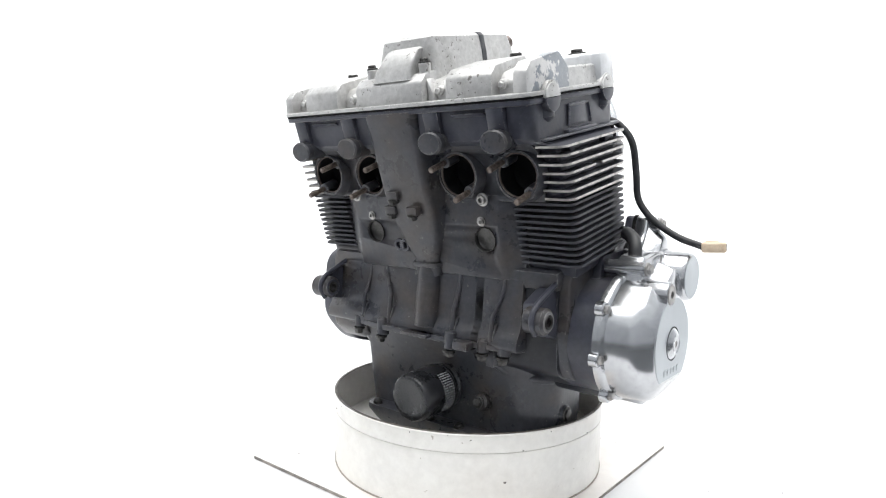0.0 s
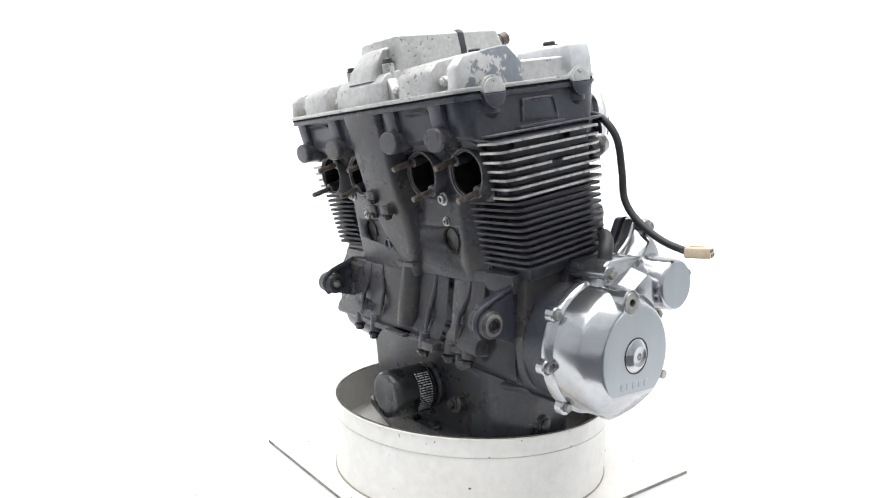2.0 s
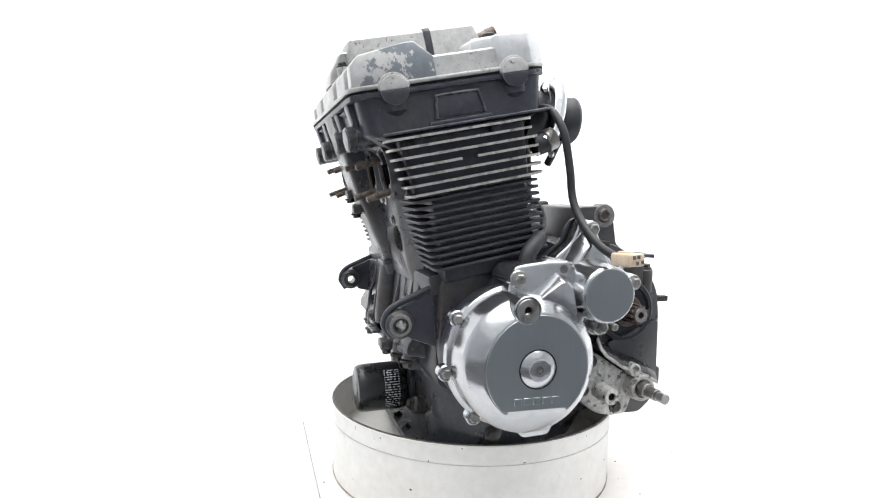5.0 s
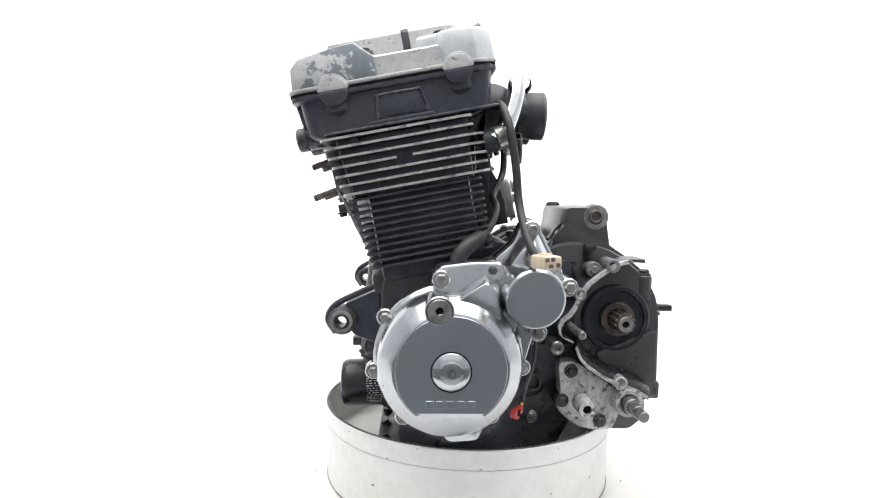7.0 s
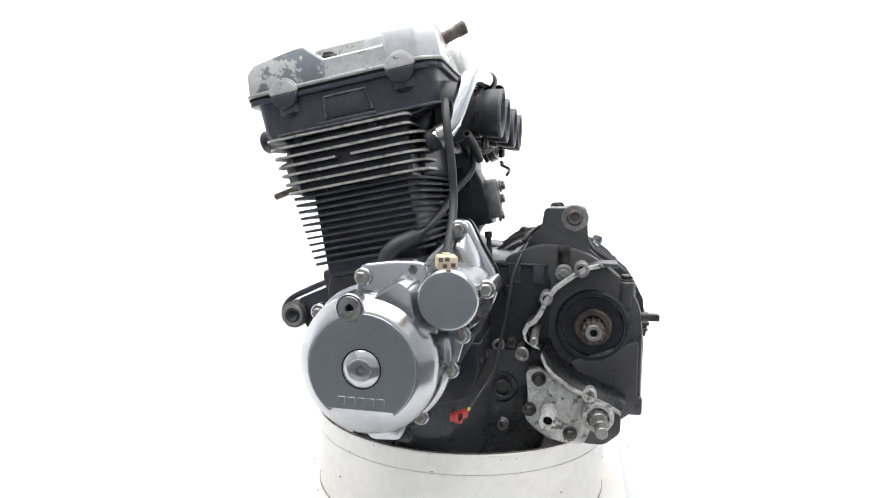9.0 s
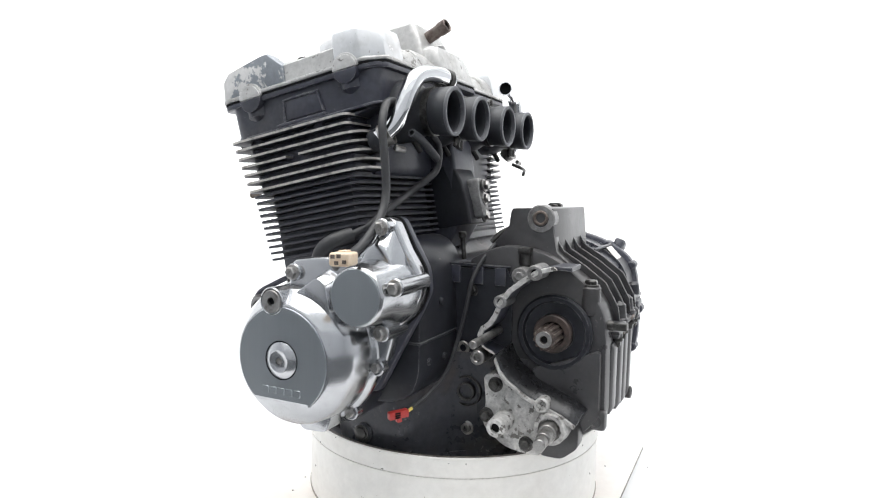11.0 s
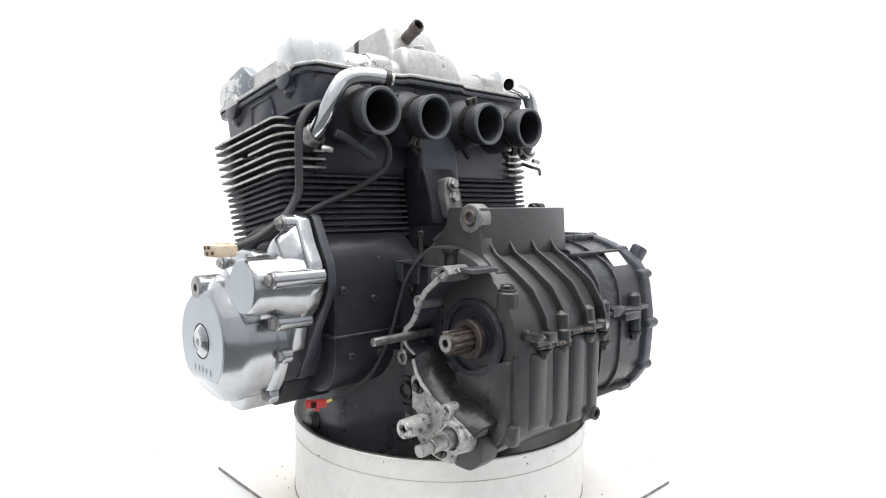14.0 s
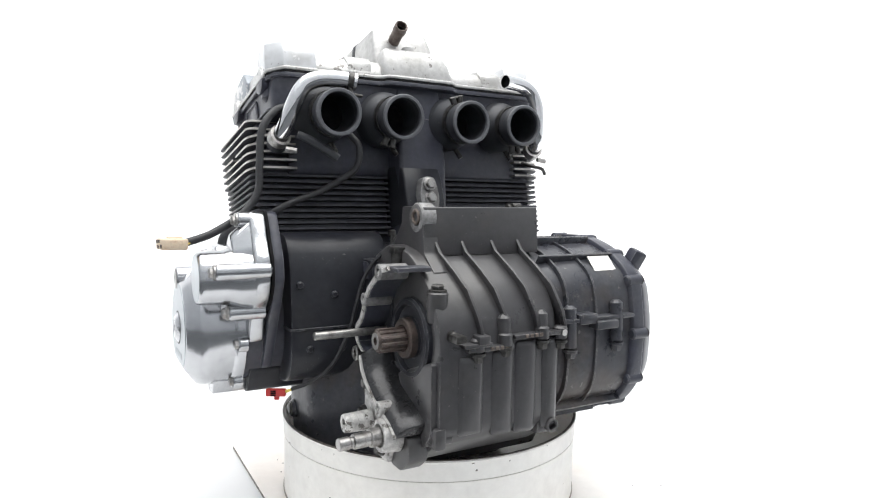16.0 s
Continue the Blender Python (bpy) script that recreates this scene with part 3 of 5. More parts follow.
        for ob in (hd, wall):
            bored(ob, [rod(c - down * 0.019, c + down * 0.05, 0.0245, 0, 40)])
        # Bore is shallow; the dark of a deep port is coloured in.
        part("port_bore", lathe([(0.0243, 0.0115), (0.0238, 0.004), (0.0232, -0.016), (0.02, -0.0185), (0.0, -0.0188)], along(c, down), 36, cap=False), HOLLOW, p, "shallow port bore with its shade in the colour")
        part("port_gasket", ring(c + down * 0.0105, down, 0.0252, 0.0238, 0.0025, 0.0004, 36), BRONZE, p)
        o = 1 if x > XM else -1
        st_d = (-CU * 0.985 - CD * 0.17).normalized()
        for dx, v in ((0.014 * o, 0.1035), (-0.018 * o, 0.1385)):
            k = C(x + dx, -0.072, v)
            part("stud_boss", rod(k + st_d * -0.01, k + st_d * 0.012, 0.0072, 0.001, 18), CASE, p)
            part("stud", join(rod(k, k + st_d * 0.04, 0.0034, 0.0008, 12), *[rod(k + st_d * (0.016 + 0.0035 * j), k + st_d * (0.0178 + 0.0035 * j), 0.0037, 0, 12) for j in range(7)]), RUST, p, "rusty threaded stud")
    for k in range(4):
        part("cast_bar", moved(box(0.058 + 0.0062 * k, 0.0618 + 0.0062 * k, 0.0975, 0.1003, 0.1685, 0.1735, 0.0004, 1), CYL), RUST, hd)
    # spark plug recess bolts below the ports
    for x in (0.16, -0.052):
        part("bolt", hex_bolt(C(x, -0.078, 0.092), -CU, 0.0055, 0.006, True, True), STEEL, hd)


def cam_cover(engine):
    cv = part("cam_cover", cprism(cover_plan(), "Z", 0.2057, 0.2105, 0.0018), COVER, engine, "silver cam cover with worn flaking paint")
    body = loft([[C(x, u, v) for x, u in rounded([(x0, u0), (x1, u0), (x1, u1), (x0, u1)], 0.014, 4)] for x0, x1, u0, u1, v in
                 ((-0.134, 0.248, -0.084, 0.088, 0.209), (-0.133, 0.247, -0.08, 0.084, 0.22), (-0.132, 0.246, -0.08, 0.084, 0.2305), (-0.13, 0.244, -0.077, 0.08, 0.2325))])
    part("top_plate", body, COVER, cv)
    fr = [(-0.1095, 0.209), (-0.1075, 0.232), (-0.0975, 0.2415), (-0.048, 0.2485), (-0.037, 0.249), (-0.018, 0.231), (-0.018, 0.209)]
    rr = [(0.0245, 0.209), (0.0245, 0.2315), (0.031, 0.247), (0.074, 0.2485), (0.098, 0.2425), (0.1055, 0.232), (0.107, 0.209)]
    for x0, x1, k in ((-0.136, -0.122, 0.9), (-0.093, -0.031, 1.0), (0.003, 0.111, 1.02), (0.145, 0.207, 1.0), (0.233, 0.25, 1.0)):
        part("cam_housing", cprism([(u, 0.209 + (v - 0.209) * k) for u, v in fr], "X", x0, x1, 0.0022, 2), FLAKE if x0 > 0.22 else COVER, cv, "end housing with flaking paint" if x0 > 0.22 else "")
    for x0, x1, k in ((-0.076, -0.041, 0.82), (0.122, 0.156, 0.78)):
        part("cam_housing", cprism([(u, 0.209 + (v - 0.209) * k) for u, v in rr], "X", x0, x1, 0.0022, 2), COVER, cv)
    # the rear wall that leans in to the top, and the hump in its middle
    part("rear_slope", cprism([(0.1075, 0.2095), (0.105, 0.2225), (0.098, 0.2315), (0.055, 0.2365), (0.05, 0.2095)], "X", -0.12, 0.234, 0.003, 3), COVER, cv)
    part("rear_hump", loft([[C(x, u, v) for x, u in rounded([(x0, 0.03), (x1, 0.03), (x1, u1), (x0, u1)], [0, 0, 0.008, 0.008], 4)] for x0, x1, u1, v in
                            ((0.006, 0.11, 0.1155, 0.2095), (0.012, 0.109, 0.1135, 0.232), (0.022, 0.106, 0.111, 0.2455), (0.027, 0.102, 0.106, 0.2495))], 0.001, 2), COVER, cv)
    # faceted outer ends of the rear housings
    for k in (0, 1):
        def kx(x):
            return x if k == 0 else 2 * XM - x
        plan = ((0.196, 0.026), (0.239, 0.026), (0.244, 0.05), (0.2535, 0.0545), (0.2535, 0.088), (0.2365, 0.1085), (0.196, 0.1085))
        part("faceted_end", loft([[C(kx(0.196 + (x - 0.196) * e), 0.062 + (u - 0.062) * w, v) for x, u in (plan if k == 0 else plan[::-1])] for e, w, v in ((1, 1, 0.209), (0.995, 0.985, 0.23), (0.98, 0.94, 0.2415), (0.95, 0.86, 0.2448))], 0.0014, 2), SILVER, cv)
    # bridges beside the recesses, and the end walls between the housings
    low = [(-0.095, 0.209), (-0.0935, 0.223), (-0.085, 0.2325), (-0.045, 0.241), (-0.03, 0.237), (-0.026, 0.209)]
    part("front_ridge", cprism(low, "X", -0.13, 0.244, 0.003), COVER, cv)
    for x in (-0.108, -0.014, 0.127, 0.213):
        c = C(x, -0.0985, 0.2205)
        part("cover_bolt", join(rod(C(x, -0.07, 0.2215), c, 0.0055, 0.001, 16), rod(c, c - CU * 0.003, 0.0036, 0.001, 14)), COVER, cv)
    # gusset wedge in the middle of the front
    for s, x in ((1, 0.112), (-1, 0.002)):
        part("gusset", cprism([(x, 0.21), (x + s * 0.012, 0.21), (x, 0.236)], "Y", -0.1, -0.085, 0.0015), COVER, cv)
    # breather box on top, leaning duct before it, outlet pipe behind
    bx = part("breather_box", loft([[C(x, u, v) for x, u in rounded([(x0, u0), (x1, u0), (x1, u1), (x0, u1)], 0.009, 4)] for x0, x1, u0, u1, v in
                                    ((0.022, 0.112, -0.084, 0.094, 0.232), (0.024, 0.111, -0.082, 0.092, 0.262), (0.028, 0.108, -0.078, 0.086, 0.282), (0.033, 0.103, -0.072, 0.08, 0.2862))]), COVER, cv)
    # No groove is cut: its dark look is a raised black band.
    part("notch", loft([[C(x, u, v) for x, u in ((x0, 0.0165), (x0, 0.026), (x0 - 0.012, 0.026), (x0 - 0.012, 0.0165))] for x0, v in ((0.1122, 0.25), (0.1118, 0.262), (0.1092, 0.2822), (0.1045, 0.2868))], 0.0006, 1), RUBBER, bx)
    part("duct", loft([[C(x, u, v) for x, u in rounded([(x0, u0), (x1, u0), (x1, u1), (x0, u1)], 0.005, 3)] for x0, x1, u0, u1, v in
                       ((0.032, 0.092, -0.107, -0.06, 0.236), (0.036, 0.092, -0.104, -0.06, 0.249), (0.046, 0.096, -0.09, -0.06, 0.27), (0.05, 0.094, -0.084, -0.06, 0.2725))]), COVER, bx)
    for x in (0.02, 0.104):
        part("bolt", hex_bolt(C(x, -0.09, 0.2535), CD, 0.0048, 0.0055), DARKSTEEL, bx)
        part("bolt_boss", rod(C(x, -0.09, 0.236), C(x, -0.09, 0.2535), 0.0072, 0.001), COVER, bx)
    part("bolt_boss", rod(C(0.064, 0.096, 0.24), C(0.064, 0.096, 0.2575), 0.0085, 0.0015), COVER, bx)
    pb, pt = Vector((0.08, 0.016, 0.595)), Vector((0.083, 0.0542, 0.6136))
    d = (pt - pb).normalized()
    pp = part("outlet_pipe", join(rod(pb, pt - d * 0.012, 0.0078, 0.0006, 24), ring(pt - d * 0.012, d, 0.0088, 0.0062, 0.012)), BRONZE, bx, "stubby brownish breather outlet pipe")
    # Black disc a little way in stands for the pipe's shaded depth.
    part("pipe_shade_disc", rod(pt - d * 0.011, pt - d * 0.009, 0.0064, 0, 20), HOLLOW, pp)
    # bolts and rubber washers on the cover
    for x, u, v in ((0.19, -0.03, 0.2465), (0.222, 0.056, 0.2445), (-0.078, -0.03, 0.2465), (-0.108, 0.056, 0.2445)):
        part("washer", lathe([(0.011, 0), (0.0105, 0.002), (0.007, 0.0025), (0.007, 0.0055), (0.006, 0.0065)], along(C(x, u, v), CD), 20), DARKSTEEL, cv)


def intakes(engine):
    for i, (x, z) in enumerate(((0.1895, 0.4905), (0.1065, 0.491), (0.0105, 0.491), (-0.072, 0.492))):
        y0 = 0.047 if i == 0 else 0.0445
        ax = along((x, y0, z + 0.002), (0, 1, -0.02))
        b = part("intake_rubber", lathe([(0.036, 0.0), (0.034, 0.016), (0.0315, 0.024), (0.0265, 0.031), (0.0252, 0.05), (0.0266, 0.053), (0.027, 0.0675), (0.0262, 0.0688), (0.0236, 0.0688),
                                         (0.0234, 0.0685), (0.0222, 0.06), (0.0232, 0.056), (0.0232, 0.052), (0.0214, 0.03), (0.0195, 0.004), (0.0, 0.002)], ax, 40, cap=False), RUBBER, engine, "black rubber intake boot")
        part("boot_lip", lathe([(0.0262, 0.0665), (0.0271, 0.0672), (0.0271, 0.0692), (0.0262, 0.0702), (0.0233, 0.0702), (0.0227, 0.0692), (0.0227, 0.0655), (0.0234, 0.065)], ax, 48, cap=False), GREYED, b, "greyed rubber lip")
        # Disc closing the boot, with the inner shade as its colour.
        part("boot_shade_disc", rod((x, y0 + 0.02, z), (x, y0 + 0.023, z), 0.0205, 0, 28), HOLLOW, b)
        part("clamp_band", lathe([(0.0256, 0.0385), (0.0272, 0.0387), (0.0272, 0.0463), (0.0256, 0.0465)], ax, 40, cap=False), DARKSTEEL, b)
        a = (118, 285, 75, 262)[i]
        for da in (-9, 9):
            p = Vector((x + 0.029 * math.cos(radians(a + da)), y0 + 0.0425, z + 0.029 * math.sin(radians(a + da))))
            q = Vector((x + 0.0362 * math.cos(radians(a + da)), y0 + 0.0425, z + 0.0362 * math.sin(radians(a + da))))
            part("clamp_ear", rod(p - (q - p) * 0.5, q, 0.0042, 0.0006, 12), DARKSTEEL, b)
        p = Vector((x + 0.034 * math.cos(radians(a - 17)), y0 + 0.0425, z + 0.0362 * math.sin(radians(a - 17))))
        q = Vector((x + 0.0362 * math.cos(radians(a + 17)), y0 + 0.0425, z + 0.0362 * math.sin(radians(a + 17))))
        part("clamp_screw", rod(p, q, 0.0022, 0.0004, 10), DARKSTEEL, b)
        part("vacuum_nipple", rod((x - 0.006, y0 + 0.012, z - 0.026), (x - 0.014, y0 + 0.02, z - 0.043), 0.0034, 0.0006, 12), DARKSTEEL, b)


def pipes(engine):
    L = part("chrome_pipe", tube([(0.162, 0.097, 0.529), (0.18, 0.0925, 0.5315), (0.203, 0.086, 0.5305), (0.219, 0.0815, 0.523), (0.2285, 0.079, 0.508), (0.2345, 0.0745, 0.49), (0.24, 0.066, 0.4715), (0.2475, 0.053, 0.458)], 0.0098, 18, 8, 0.0084), CHROME, engine, "bent chrome air pipe")
    part("pipe_clamp", join(ring((0.243, 0.066, 0.465), (0.2, -1, -0.5), 0.0128, 0.0095, 0.012), rod((0.238, 0.068, 0.449), (0.226, 0.074, 0.447), 0.0035, 0.0005, 6)), STEEL, L)
    part("pipe_clamp", join(ring((0.1655, 0.0963, 0.5295), (1, -0.25, 0.12), 0.0112, 0.0094, 0.007), rod((0.171, 0.1, 0.522), (0.169, 0.102, 0.511), 0.0026, 0.0005, 8), rod((0.176, 0.101, 0.5145), (0.157, 0.104, 0.5125), 0.0021, 0.0004, 8)), DARKSTEEL, L)
    part("pipe_boot", rod((0.244, 0.06, 0.4615), (0.242, 0.042, 0.4545), 0.0122, 0.003), RUBBER, L)
    R = part("chrome_pipe", tube([(-0.062, 0.081, 0.5536), (-0.074, 0.079, 0.5535), (-0.093, 0.078, 0.551), (-0.1095, 0.0783, 0.542), (-0.118, 0.08, 0.523), (-0.12, 0.08, 0.5), (-0.121, 0.076, 0.475), (-0.125, 0.06, 0.458)], 0.0098, 18, 8, 0.0084), CHROME, engine)
    part("pipe_clamp", join(ring((-0.121, 0.072, 0.466), (-0.2, -1, -0.5), 0.0128, 0.0095, 0.012), rod((-0.12, 0.082, 0.45), (-0.134, 0.082, 0.448), 0.0035, 0.0005, 6)), STEEL, R)
    # Shade inside the open end, put in as a black disc.
    part("pipe_shade_disc", rod((-0.07, 0.0796, 0.5536), (-0.069, 0.0798, 0.5536), 0.0084, 0, 20), HOLLOW, R)
    part("pipe_bracket", tube([(-0.09, 0.085, 0.445), (-0.1, 0.095, 0.44), (-0.118, 0.095, 0.437), (-0.128, 0.09, 0.43)], 0.0025, 8), DARKSTEEL, R)


def cables(engine):
    w = part("cable", tube([(0.212, 0.06, 0.498), (0.232, 0.06, 0.499), (0.25, 0.063, 0.492), (0.266, 0.069, 0.469), (0.2705, 0.0755, 0.43), (0.2735, 0.0785, 0.3985), (0.291, 0.081, 0.374), (0.324, 0.0835, 0.3525), (0.355, 0.087, 0.342)], 0.0044, 12), SLEEVE, engine, "black sleeved cable with cream plug")
    d = Vector((0.9, 0.24, 0.04)).normalized()
    k = along((0.353, 0.087, 0.3415), d)
    plug = part("plug", join(moved(box(-0.0092, 0.0092, -0.0062, 0.0062, 0.0, 0.028, 0.0024, 3), k), moved(box(-0.0035, 0.0035, 0.0055, 0.0078, 0.004, 0.02, 0.0008), k)), CREAM, w, "cream plastic connector")
    for a, b in ((-0.0055, 0.0025), (0.0, 0.003), (0.0052, -0.002), (-0.002, -0.003)):
        part("pin_hole", moved(box(a - 0.0019, a + 0.0019, b - 0.0017, b + 0.0017, 0.0274, 0.0284), k), RUST, plug)
    for j, a in enumerate((-0.0025, 0.0, 0.0025)):
        part("lead", tube([(0.345, 0.0855 + a, 0.3445), (0.351, 0.0865 + a * 1.5, 0.342), (0.355, 0.0872 + a * 1.5, 0.3415)], 0.0012, 6, 3), YELLOW if j else SLEEVE, w)
    g = part("stator_cable", tube([(0.298, 0.016, 0.332), (0.296, 0.022, 0.346), (0.288, 0.031, 0.352), (0.277, 0.039, 0.356), (0.262, 0.0495, 0.365), (0.244, 0.058, 0.378), (0.222, 0.0615, 0.389), (0.195, 0.061, 0.399), (0.173, 0.07, 0.413), (0.154, 0.0777, 0.4295), (0.15, 0.078, 0.455), (0.16, 0.072, 0.47)], 0.004, 12), SLEEVE, engine, "black stator cable in a sleeve")
    part("grommet", join(tube([(0.299, 0.0135, 0.324), (0.298, 0.017, 0.339), (0.2925, 0.025, 0.3485), (0.284, 0.034, 0.3535), (0.2765, 0.0395, 0.3565)], 0.0082, 16, 5), rod((0.299, 0.0125, 0.3225), (0.2985, 0.0145, 0.331), 0.0115, 0.002)), SLEEVE, g)
    part("hose", tube([(0.229, 0.083, 0.4655), (0.215, 0.086, 0.46), (0.198, 0.089, 0.45), (0.182, 0.091, 0.44)], 0.0047, 12, 6, 0.003), RUBBER, engine, "short black rubber hose stub")
    n = part("switch_wire", tube([(0.12, 0.15, 0.352), (0.136, 0.143, 0.338), (0.152, 0.136, 0.322), (0.164, 0.13, 0.3), (0.172, 0.127, 0.27), (0.178, 0.122, 0.24), (0.195, 0.115, 0.2), (0.215, 0.103, 0.178), (0.24, 0.095, 0.168)], 0.0024, 8), SLEEVE, engine, "thin black wire with a red connector")
    k = along((0.243, 0.094, 0.1645), (1, -0.6, -0.02))
    rc = part("red_connector", join(moved(box(-0.0035, 0.0035, -0.0042, 0.0042, 0.003, 0.026, 0.0008), k), moved(box(-0.0025, 0.0025, -0.0085, -0.004, 0.011, 0.0165, 0.0006), k)), RED, n, "red plastic connector")
    part("lead", tube([(0.238, 0.0955, 0.1685), (0.243, 0.094, 0.1668), (0.2475, 0.0925, 0.1655)], 0.0018, 8, 3), YELLOW, n)
    # Slots are raised strips, coloured as dark as shaded gaps.
    for j in range(3):
        part("slot", moved(box(0.0034, 0.0045, -0.003 + 0.0024 * j, -0.0016 + 0.0024 * j, 0.014, 0.02), k), HOLLOW, rc)
    part("breather_wire", tube([(0.13, 0.14, 0.345), (0.12, 0.15, 0.357), (0.1, 0.165, 0.364), (0.06, 0.175, 0.362), (0.03, 0.17, 0.355)], 0.0028, 8), DARKSTEEL, engine)


def crankcase(engine):
    up = part("upper_crankcase", join(
        prism(rounded([(-0.064, 0.331), (-0.0735, 0.3), (-0.0745, 0.28), (-0.077, 0.24), (-0.086, 0.226), (-0.086, 0.213), (0.16, 0.213), (0.165, 0.31), (0.12, 0.322), (0.07, 0.318), (0.05, 0.335)], 0.006), "X", -0.132, 0.146, 0.004),
        prism(rounded([(-0.064, 0.331), (-0.0735, 0.3), (-0.0745, 0.28), (-0.077, 0.24), (-0.086, 0.226), (-0.086, 0.213), (0.07, 0.213), (0.07, 0.31), (0.05, 0.335)], 0.006), "X", 0.13, 0.2, 0.004),
        prism(rounded([(-0.055, 0.326), (-0.063, 0.3), (-0.0635, 0.235), (-0.058, 0.2), (-0.045, 0.182), (0.0, 0.18), (0.0, 0.326)], 0.008), "X", 0.17, 0.256, 0.006, 3)), CASE, engine, "dusty black upper crankcase")
    part("deck", moved(box(-0.13, 0.246, -0.066, 0.057, -0.018, 0.006, 0.006), CYL), CASE, up)
    # webs down the front, with the split flange at their feet
    for x, r, bend in ((-0.058, 0.003, 0.006), (-0.008, 0.0036, -0.014), (0.103, 0.0042, 0.004), (0.163, 0.0036, 0.012)):
        part("web", join(tube([(x + bend, -0.0715, 0.3), (x + bend * 0.8, -0.074, 0.282), (x + bend * 0.2, -0.078, 0.262), (x, -0.082, 0.25), (x, -0.085, 0.222)], r * 0.85, 10, 5),
                         prism(rounded([(-0.06, 0.25), (-0.081, 0.243), (-0.087, 0.222), (-0.06, 0.222)], 0.005), "X", x - r * 1.3, x + r * 1.3, 0.003, 3)), CASE, up)
    part("oil_gallery", tube([(XM, -0.07, 0.325), (XM, -0.075, 0.29), (XM, -0.079, 0.25), (XM, -0.08, 0.226)], 0.0165, 16), CASE, up)
    fl = part("split_flange", prism(rounded([(-0.1, -0.08), (-0.02, -0.092), (0.06, -0.094), (0.165, -0.088), (0.2, -0.07), (0.2, -0.04), (-0.1, -0.04)], 0.008), "Z", 0.211, 0.2185, 0.0015), CASE, up)
    random.seed(3)
    for x, y in ((-0.068, -0.083), (-0.018, -0.089), (0.103, -0.09), (0.152, -0.087), (0.178, -0.08)):
        h = random.choice((0.0, 0.006, 0.012))
        part("flange_lug", rod((x, y + 0.003, 0.205 - h * 0.3), (x, y + 0.004, 0.224 + h * 0.3), 0.0085, 0.003, 18), CASE, fl)
        part("bolt", hex_bolt((x, y, 0.205 - h * 0.3), (0, 0, -1), 0.0055, 0.008), DARKSTEEL, fl)
    part("flange_tab", box(0.03, 0.075, -0.103, -0.08, 0.214, 0.2185, 0.0015), CASE, fl)
    part("flange_tab", box(0.118, 0.14, -0.104, -0.08, 0.208, 0.219, 0.002), CASE, fl)
    # cast mark
    part("cast_mark", join(*[box(0.112 + 0.008 * i, 0.117 + 0.008 * i, -0.071, -0.0655, 0.312, 0.319, 0.0006) for i in range(4)]), ALLOY, up, "corroded cast mark")
    # front engine mounts
    for s in (0, 1):
        x0, x1 = (0.214, 0.245) if s == 0 else (-0.125, -0.108)
        if s == 0:
            pl = [(-0.105, 0.2785), (-0.03, 0.312), (0.0, 0.31), (0.0, 0.215), (-0.03, 0.222), (-0.095, 0.245)]
            path = [(x1 - 0.004, -0.113, 0.247), (x1 - 0.004, -0.1215, 0.262), (x1 - 0.004, -0.114, 0.2775), (x1 - 0.004, -0.09, 0.2905), (x1 - 0.004, -0.06, 0.304), (x1 - 0.006, -0.035, 0.314)]
        else:
            pl = [(-0.104, 0.279), (-0.05, 0.302), (-0.045, 0.236), (-0.094, 0.245)]
            path = [(x1, -0.113, 0.247), (x1, -0.1215, 0.262), (x1, -0.114, 0.2775), (x1, -0.09, 0.29), (x1, -0.055, 0.305)]
        arm = prism(rounded(pl, 0.006), "X", x0 + 0.004, x1 - 0.004, 0.003)
        web = tube(path, 0.0034, 10, 6)
        m = part("front_mount", join(arm, web), BLACK, up, "black front mounting arm")
        e0 = x0 + 0.014 if s == 0 else x0 - 0.003
        part("mount_eye", ring((e0, -0.1055, 0.262), (1, 0, 0), 0.0152, 0.0065, x1 + 0.0085 - e0, 0.003), CASE, m)
        part("worn_face", ring((x1 + 0.0075, -0.1055, 0.262), (1, 0, 0), 0.0118, 0.0075, 0.0014, 0.0004), TENSION if s == 0 else BLACK, m)
        part("eye_bush", ring((x1 + 0.007, -0.1055, 0.262), (1, 0, 0), 0.0085, 0.0055, 0.003, 0.0006), DARKSTEEL, m)
    # right-hand side wall and its lower cover
    part("side_case", join(prism(rounded([(-0.06, 0.315), (-0.068, 0.2), (-0.045, 0.178), (0.17, 0.17), (0.17, 0.31), (0.06, 0.325)], 0.012), "X", -0.14, -0.07, 0.006)), CASE, up)

    lo = part("lower_crankcase", loft([[(x, y, z) for x, y in rounded(pl, 0.014, 4)] for z, pl in (
        (0.214, [(-0.1, -0.066), (0.205, -0.066), (0.228, 0.0), (0.2, 0.07), (0.152, 0.11), (0.15, 0.2), (-0.1, 0.2)]),
        (0.175, [(-0.086, -0.05), (0.182, -0.05), (0.215, 0.0), (0.21, 0.07), (0.15, 0.112), (0.148, 0.2), (-0.09, 0.2)]),
        (0.12, [(-0.082, -0.045), (0.178, -0.045), (0.214, 0.0), (0.21, 0.07), (0.151, 0.112), (0.145, 0.18), (-0.08, 0.18)]),
        (0.076, [(-0.078, -0.042), (0.176, -0.042), (0.21, 0.0), (0.205, 0.07), (0.15, 0.112), (0.125, 0.165), (-0.07, 0.165)]))]), CASE, engine, "dusty black lower crankcase")
    part("ridge", tube([(0.105, -0.05, 0.212), (0.13, -0.05, 0.195), (0.16, -0.048, 0.18), (0.19, -0.03, 0.17), (0.21, -0.01, 0.168)], 0.006, 10, 5), CASE, lo)
